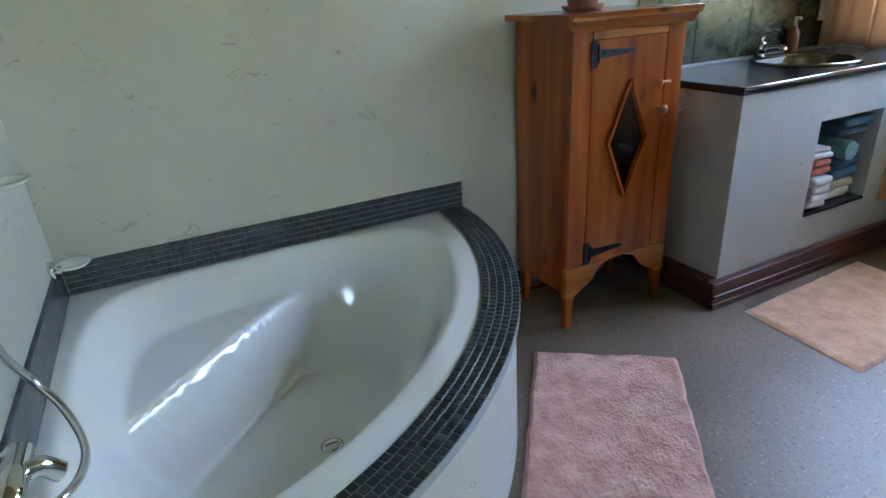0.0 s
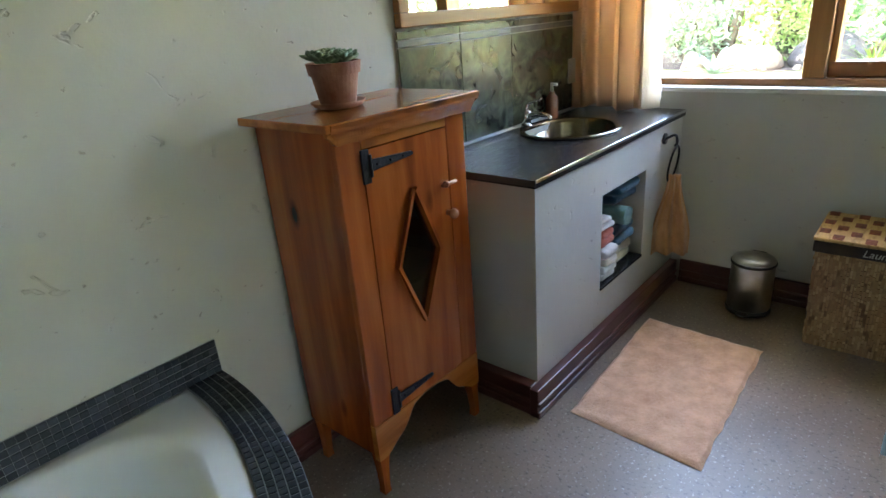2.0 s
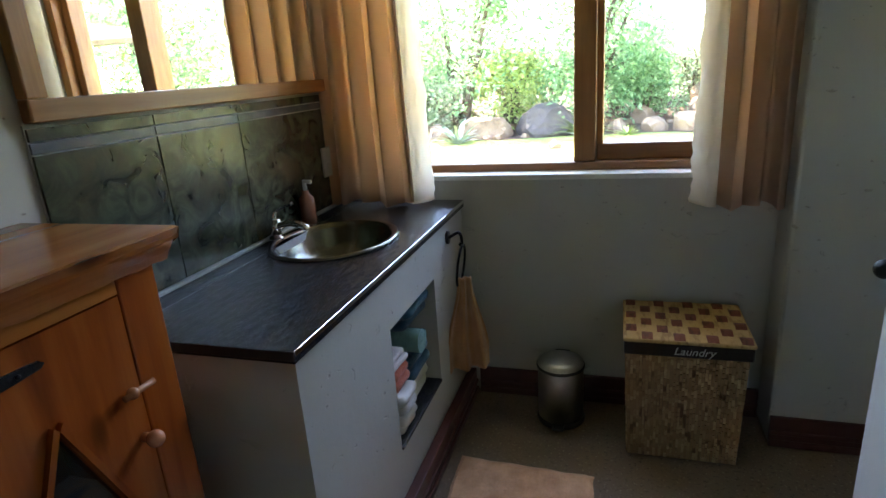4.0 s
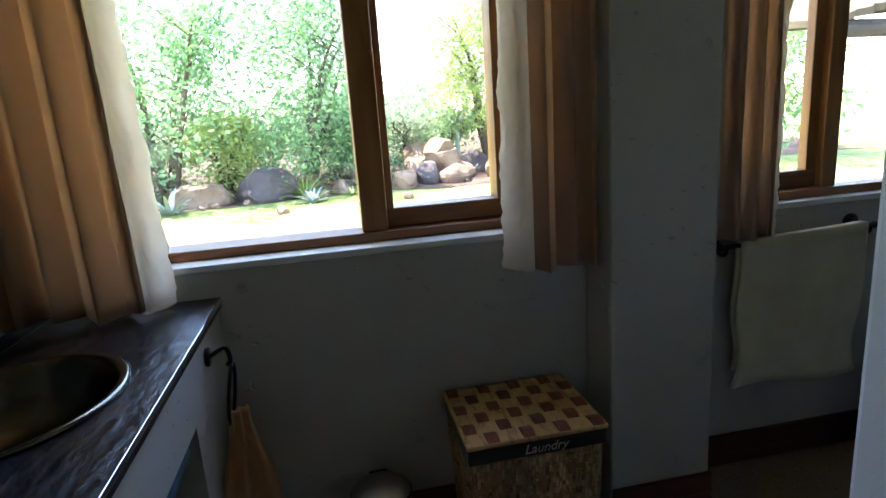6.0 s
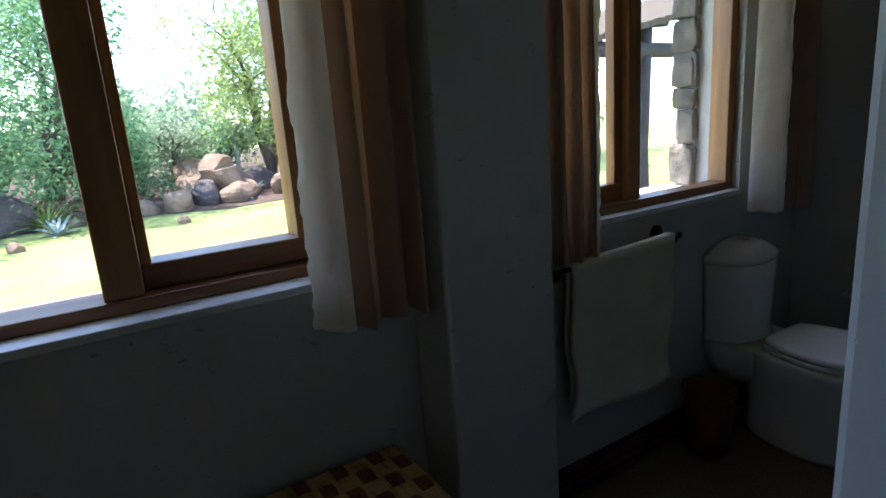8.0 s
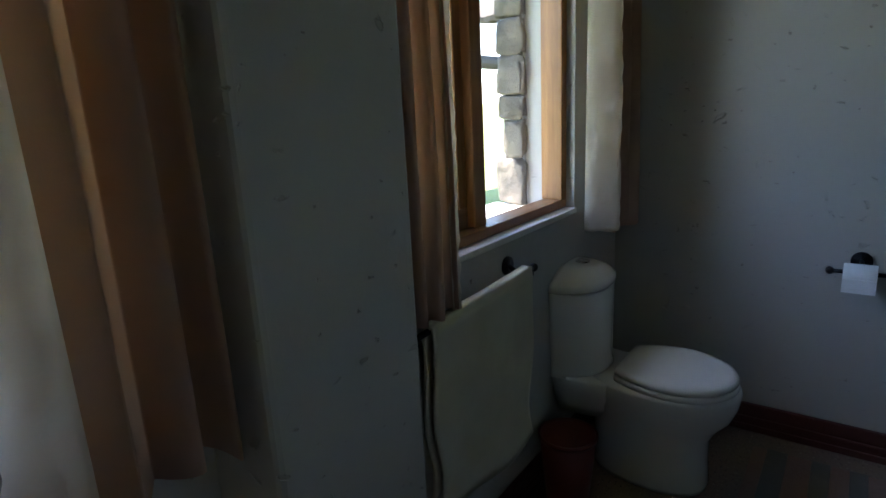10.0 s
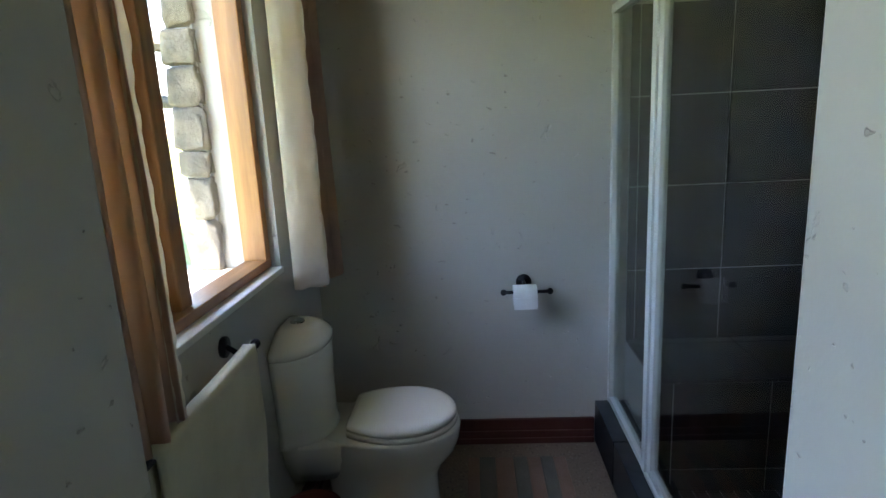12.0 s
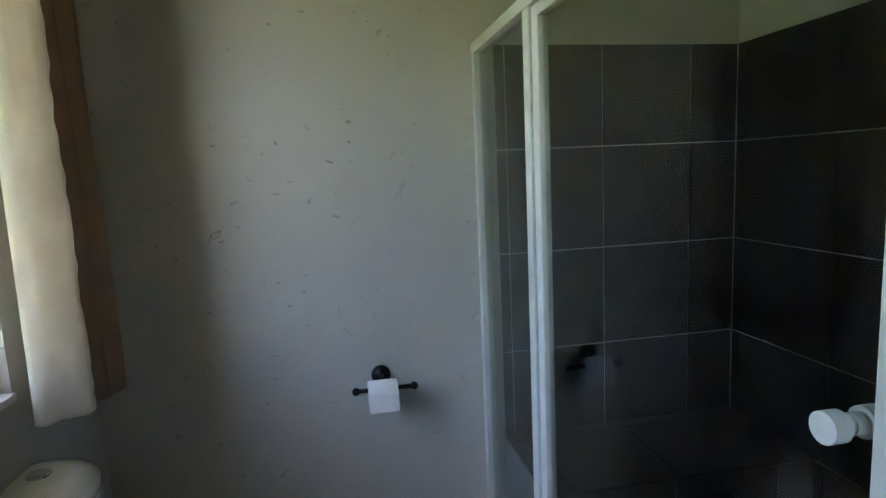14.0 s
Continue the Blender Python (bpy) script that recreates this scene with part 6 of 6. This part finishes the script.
def spiky_plant(name, x, y, count, length, width, mat, label, seed, up=0.9, lift=0.0):
    """An aloe, fern or agave: long tapering leaves from one heart."""
    rng = random.Random(seed)
    x, y, grow = bed_place(x, y)
    length, width, lift = length * grow, width * grow, lift * grow
    z = bed_height(x, y) - 0.03
    ob = thing(name, (x, y, z), label, "plant", "garden planting")
    bm = bmesh.new()
    if lift:
        tube([(x, y, z), (x + 0.03, y, z + lift * 0.5), (x, y + 0.03, z + lift)], 0.07, 8, bm, 0.05)
    for k in range(count):
        a = k * 2.4 + rng.random() * 0.4
        e = rng.uniform(0.2, 1.0) * up
        L = length * rng.uniform(0.7, 1.1)
        d, s = Vector((math.cos(a), math.sin(a), 0)), Vector((-math.sin(a), math.cos(a), 0))
        o = Vector((x, y, z + lift))
        rg = []
        for i in range(6):
            t = i / 5
            p = o + d * L * t * math.cos(e) + Vector((0, 0, L * (t * math.sin(e) * 1.25 - 0.35 * t * t)))
            w = width * (1 - t) ** 0.7 * 0.5 + 0.002
            rg.append([p + s * w, p + Vector((0, 0, -w * 0.3)), p - s * w, p + Vector((0, 0, w * 0.12))])
        merge(bm, loft(rg))
    part("blades", bm, mat, ob, "arching pointed blades")
    return ob


AGAVE = simple("agave_leaf", (0.20, 0.25, 0.19), (0.34, 0.38, 0.30), 0.5, scale=6)
FERN = simple("fern_leaf", (0.14, 0.22, 0.04), (0.30, 0.36, 0.09), 0.5, scale=6)
spiky_plant("agave", 12.6, 4.6, 26, 0.75, 0.11, AGAVE, "pale grey agave at the lawn's edge", 1)
spiky_plant("agave", 12.6, 2.15, 22, 0.5, 0.09, AGAVE, "grey-green aloe at the lawn's edge", 2)
spiky_plant("fern", 13.5, 2.3, 60, 0.85, 0.05, FERN, "yellow-green fern clump beside a boulder", 3)
spiky_plant("aloe", 14.6, -1.25, 26, 0.45, 0.07, AGAVE, "small aloe among boulders", 4)
spiky_plant("tree_aloe", 16.0, -1.35, 40, 0.6, 0.06, AGAVE, "tall tree aloe on a pale stem", 5, 0.9, 1.0)
spiky_plant("fern", 13.2, 1.4, 40, 0.35, 0.04, FERN, "low green ground cover in mulch", 6)

wood = thing("far_woods", (40, 0, GZ), "hazy belt of far trees", "trees", "", "stuff")
wr = random.Random(4)
cs = [((34 + wr.uniform(-4, 6), wr.uniform(-9, 50), wr.uniform(0.4, 3.2)), wr.uniform(1.2, 2.2)) for _ in range(110)]
wm = leaves_mesh(cs, 16000, 0.5, wr, 1.0)
wm.materials.append(LEAF_C)
wob = new("crowns", wm)
wob.parent, wob.matrix_parent_inverse = wood, wood.matrix_world.inverted()


# ---- veranda outside the toilet window ----
def stone_pier():
    ob = thing("stone_quoins", (4.03, -0.61, 1.0), "rough grey fieldstones in the outer window reveal", "stone edging")
    x0, x1, y0, y1, zt = 3.952, 4.062, -0.619, -0.590, 2.318
    part("core", box(x0 + 0.01, x1 - 0.01, y0, y1 - 0.014, 1.004, zt), GROUT, ob, "pale mortar core")
    rng = random.Random(6)
    z = 1.004
    while z < zt - 0.05:
        h = min(rng.uniform(0.09, 0.21), zt - z)
        edge = x1 + rng.uniform(-0.03, 0.022)
        cx, hx, cz = (x0 + edge) / 2, (edge - x0) / 2 - 0.003, z + h / 2
        bm = bmesh.new()
        bmesh.ops.create_icosphere(bm, subdivisions=3, radius=1.0)
        for v in bm.verts:
            p = v.co
            q = Vector([math.copysign(abs(a) ** 0.34, a) for a in p])
            q *= 1 + 0.26 * noise.noise(p * 1.9 + Vector((z * 9, 2, 0)))
            v.co = Vector((cx + q.x * hx, y1 - 0.010 + q.y * 0.020, cz + q.z * (h / 2 - 0.002)))
        part("stone", bm, STONE, ob, "", True)
        z += h


stone_pier()


def veranda():
    """An open shelter across the yard: eaves beam on posts, a low thatch roof."""
    ob = thing("veranda_roof", (7.0, -5.4, 2.0), "thatched veranda roof on dark timber poles", "veranda roof")
    y0, y1 = -8.6, -2.9
    def eave(y): return 2.05 + 0.19 * (-3.3 - y)
    for k in range(9):
        y = y1 - 0.25 - 0.62 * k
        part("rafter", tube([(6.98, y, eave(y) - 0.02), (9.4, y, eave(y) + 0.20)], 0.045, 10), POLE, ob)
    for k in range(6):
        t = 0.05 + 0.19 * k
        part("batten", tube([(6.98 + 2.4 * t, y0, eave(y0) + 0.04 + 0.22 * t), (6.98 + 2.4 * t, y1, eave(y1) + 0.04 + 0.22 * t)], 0.016, 8), POLE, ob)
    n, m = 14, 120
    rows = []
    for i in range(n + 1):
        t = i / n
        row = []
        for j in range(m + 1):
            y = y0 + (y1 - y0) * j / m
            ragged = 0.07 * noise.noise(Vector((y * 14, 0, 3))) + 0.03 * noise.noise(Vector((y * 40, 1, 3)))
            row.append((6.88 + 2.55 * t + (ragged if i == 0 else 0), y, eave(y) + 0.06 + 0.22 * t + (ragged * 0.3 if i == 0 else 0.02 * noise.noise(Vector((t * 12, y * 9, 2))))))
        rows.append(row)
    th = part("thatch", loft(rows, False), THATCH, ob, "grey-brown reed thatch")
    th.modifiers.new("thick", "SOLIDIFY").thickness = 0.07
    th.modifiers["thick"].offset = 1
    part("beam", tube([(7.0, y0, 1.90), (7.0, -4.0, 1.935), (7.0, y1, 1.95)], 0.085, 12), POLE, ob, "dark eaves beam")
    for y in (-4.05, -7.3):
        post = thing("veranda_post", (7.0, y, GZ), "dark weathered timber veranda post", "post", "veranda posts")
        part("shaft", tube([(7.0, y, GZ), (7.03, y + 0.02, 0.8), (7.0, y, eave(y) + 0.02)], 0.075, 12), POLE, post, "", True)
    return ob


veranda()
PALE = simple("pale_concrete", (0.36, 0.345, 0.31), (0.46, 0.44, 0.40), 0.85, scale=2, bump=0.3, bscale=30, coord="world")
structure("veranda_paving", box(4.06, 7.6, -5.5, -0.6, GZ - 0.1, GZ + 0.03), PALE, "pale concrete veranda floor")
# never in view; overhang sized to keep the sun out of both windows
structure("roof", box(-0.3, 4.5, -1.5, 4.2, TOP + 0.101, TOP + 0.30), THATCH, "unseen thatched roof, overhang added to block sun")


# ---- mosaic pieces round the bath, last ----
def mosaic():
    rows, pitch = 5, 0.0218
    cells = []
    for r in range(rows):
        rad = R_IN + 0.0015 + (r + 0.5) * (R_OUT - R_IN - 0.002) / rows
        n = int(rad * math.pi / 2 / pitch)
        for k in range(n):
            cells.append((rad, math.pi / 2 * (k + 0.5) / n))
    s = 0.0094
    def tile_mesh(name):
        bm = bmesh.new()
        lo = [bm.verts.new((x * s, y * s, -0.003)) for x, y in ((-1, -1), (1, -1), (1, 1), (-1, 1))]
        hi = [bm.verts.new((x * s, y * s, 0.0016)) for x, y in ((-1, -1), (1, -1), (1, 1), (-1, 1))]
        up = [bm.verts.new((x * s * 0.88, y * s * 0.88, 0.0028)) for x, y in ((-1, -1), (1, -1), (1, 1), (-1, 1))]
        for a, b in ((lo, hi), (hi, up)):
            for i in range(4):
                j = (i + 1) % 4
                bm.faces.new((a[i], a[j], b[j], b[i]))
        bm.faces.new(up)
        return bm
    shared = mesh_of("tile", tile_mesh("tile"), MOSAIC)
    rng = random.Random(12)
    near = [c for c in cells if 0.30 < c[1] < 1.22][:300]
    rest = [c for c in cells if c not in set(near)]
    def at(c):
        return Matrix.Translation((XL + c[0] * math.cos(c[1]), YN - c[0] * math.sin(c[1]), RIM + 0.003 + rng.uniform(-0.0005, 0.0005))) @ Matrix.Rotation(-c[1] + rng.uniform(-0.02, 0.02), 4, "Z")
    inv = BATH.matrix_world.inverted()
    for c in near:
        ob = new("tile", shared)
        ob.parent = TILE_BED
        ob.matrix_basis = at(c)
    vs, fs = [], []
    base = [tuple(v.co) for v in shared.vertices]
    polys = [tuple(p.vertices) for p in shared.polygons]
    def stamp(m):
        k = len(vs)
        vs.extend(tuple(m @ Vector(b)) for b in base)
        fs.extend(tuple(k + i for i in p) for p in polys)
    for c in rest:
        stamp(at(c))
    for r in range(5):
        for k in range(64):
            stamp(Matrix.Translation((XL + 0.023 + k * 0.0218, YN - 0.008, RIM + 0.0155 + r * 0.0208)) @ pose(0, 0, 0, 90, 0, 0) @ Matrix.Diagonal((1.13, 1.0, 1.0, 1.0)))
    me = bpy.data.meshes.new("tile_field")
    me.from_pydata(vs, [], fs)
    me.materials.append(MOSAIC)
    ob = new("tile_field", me)
    ob.parent, ob.matrix_parent_inverse = BATH, inv
    tagged(ob, "small dark blue-grey mosaic tiles", "", "", "stuff")


mosaic()
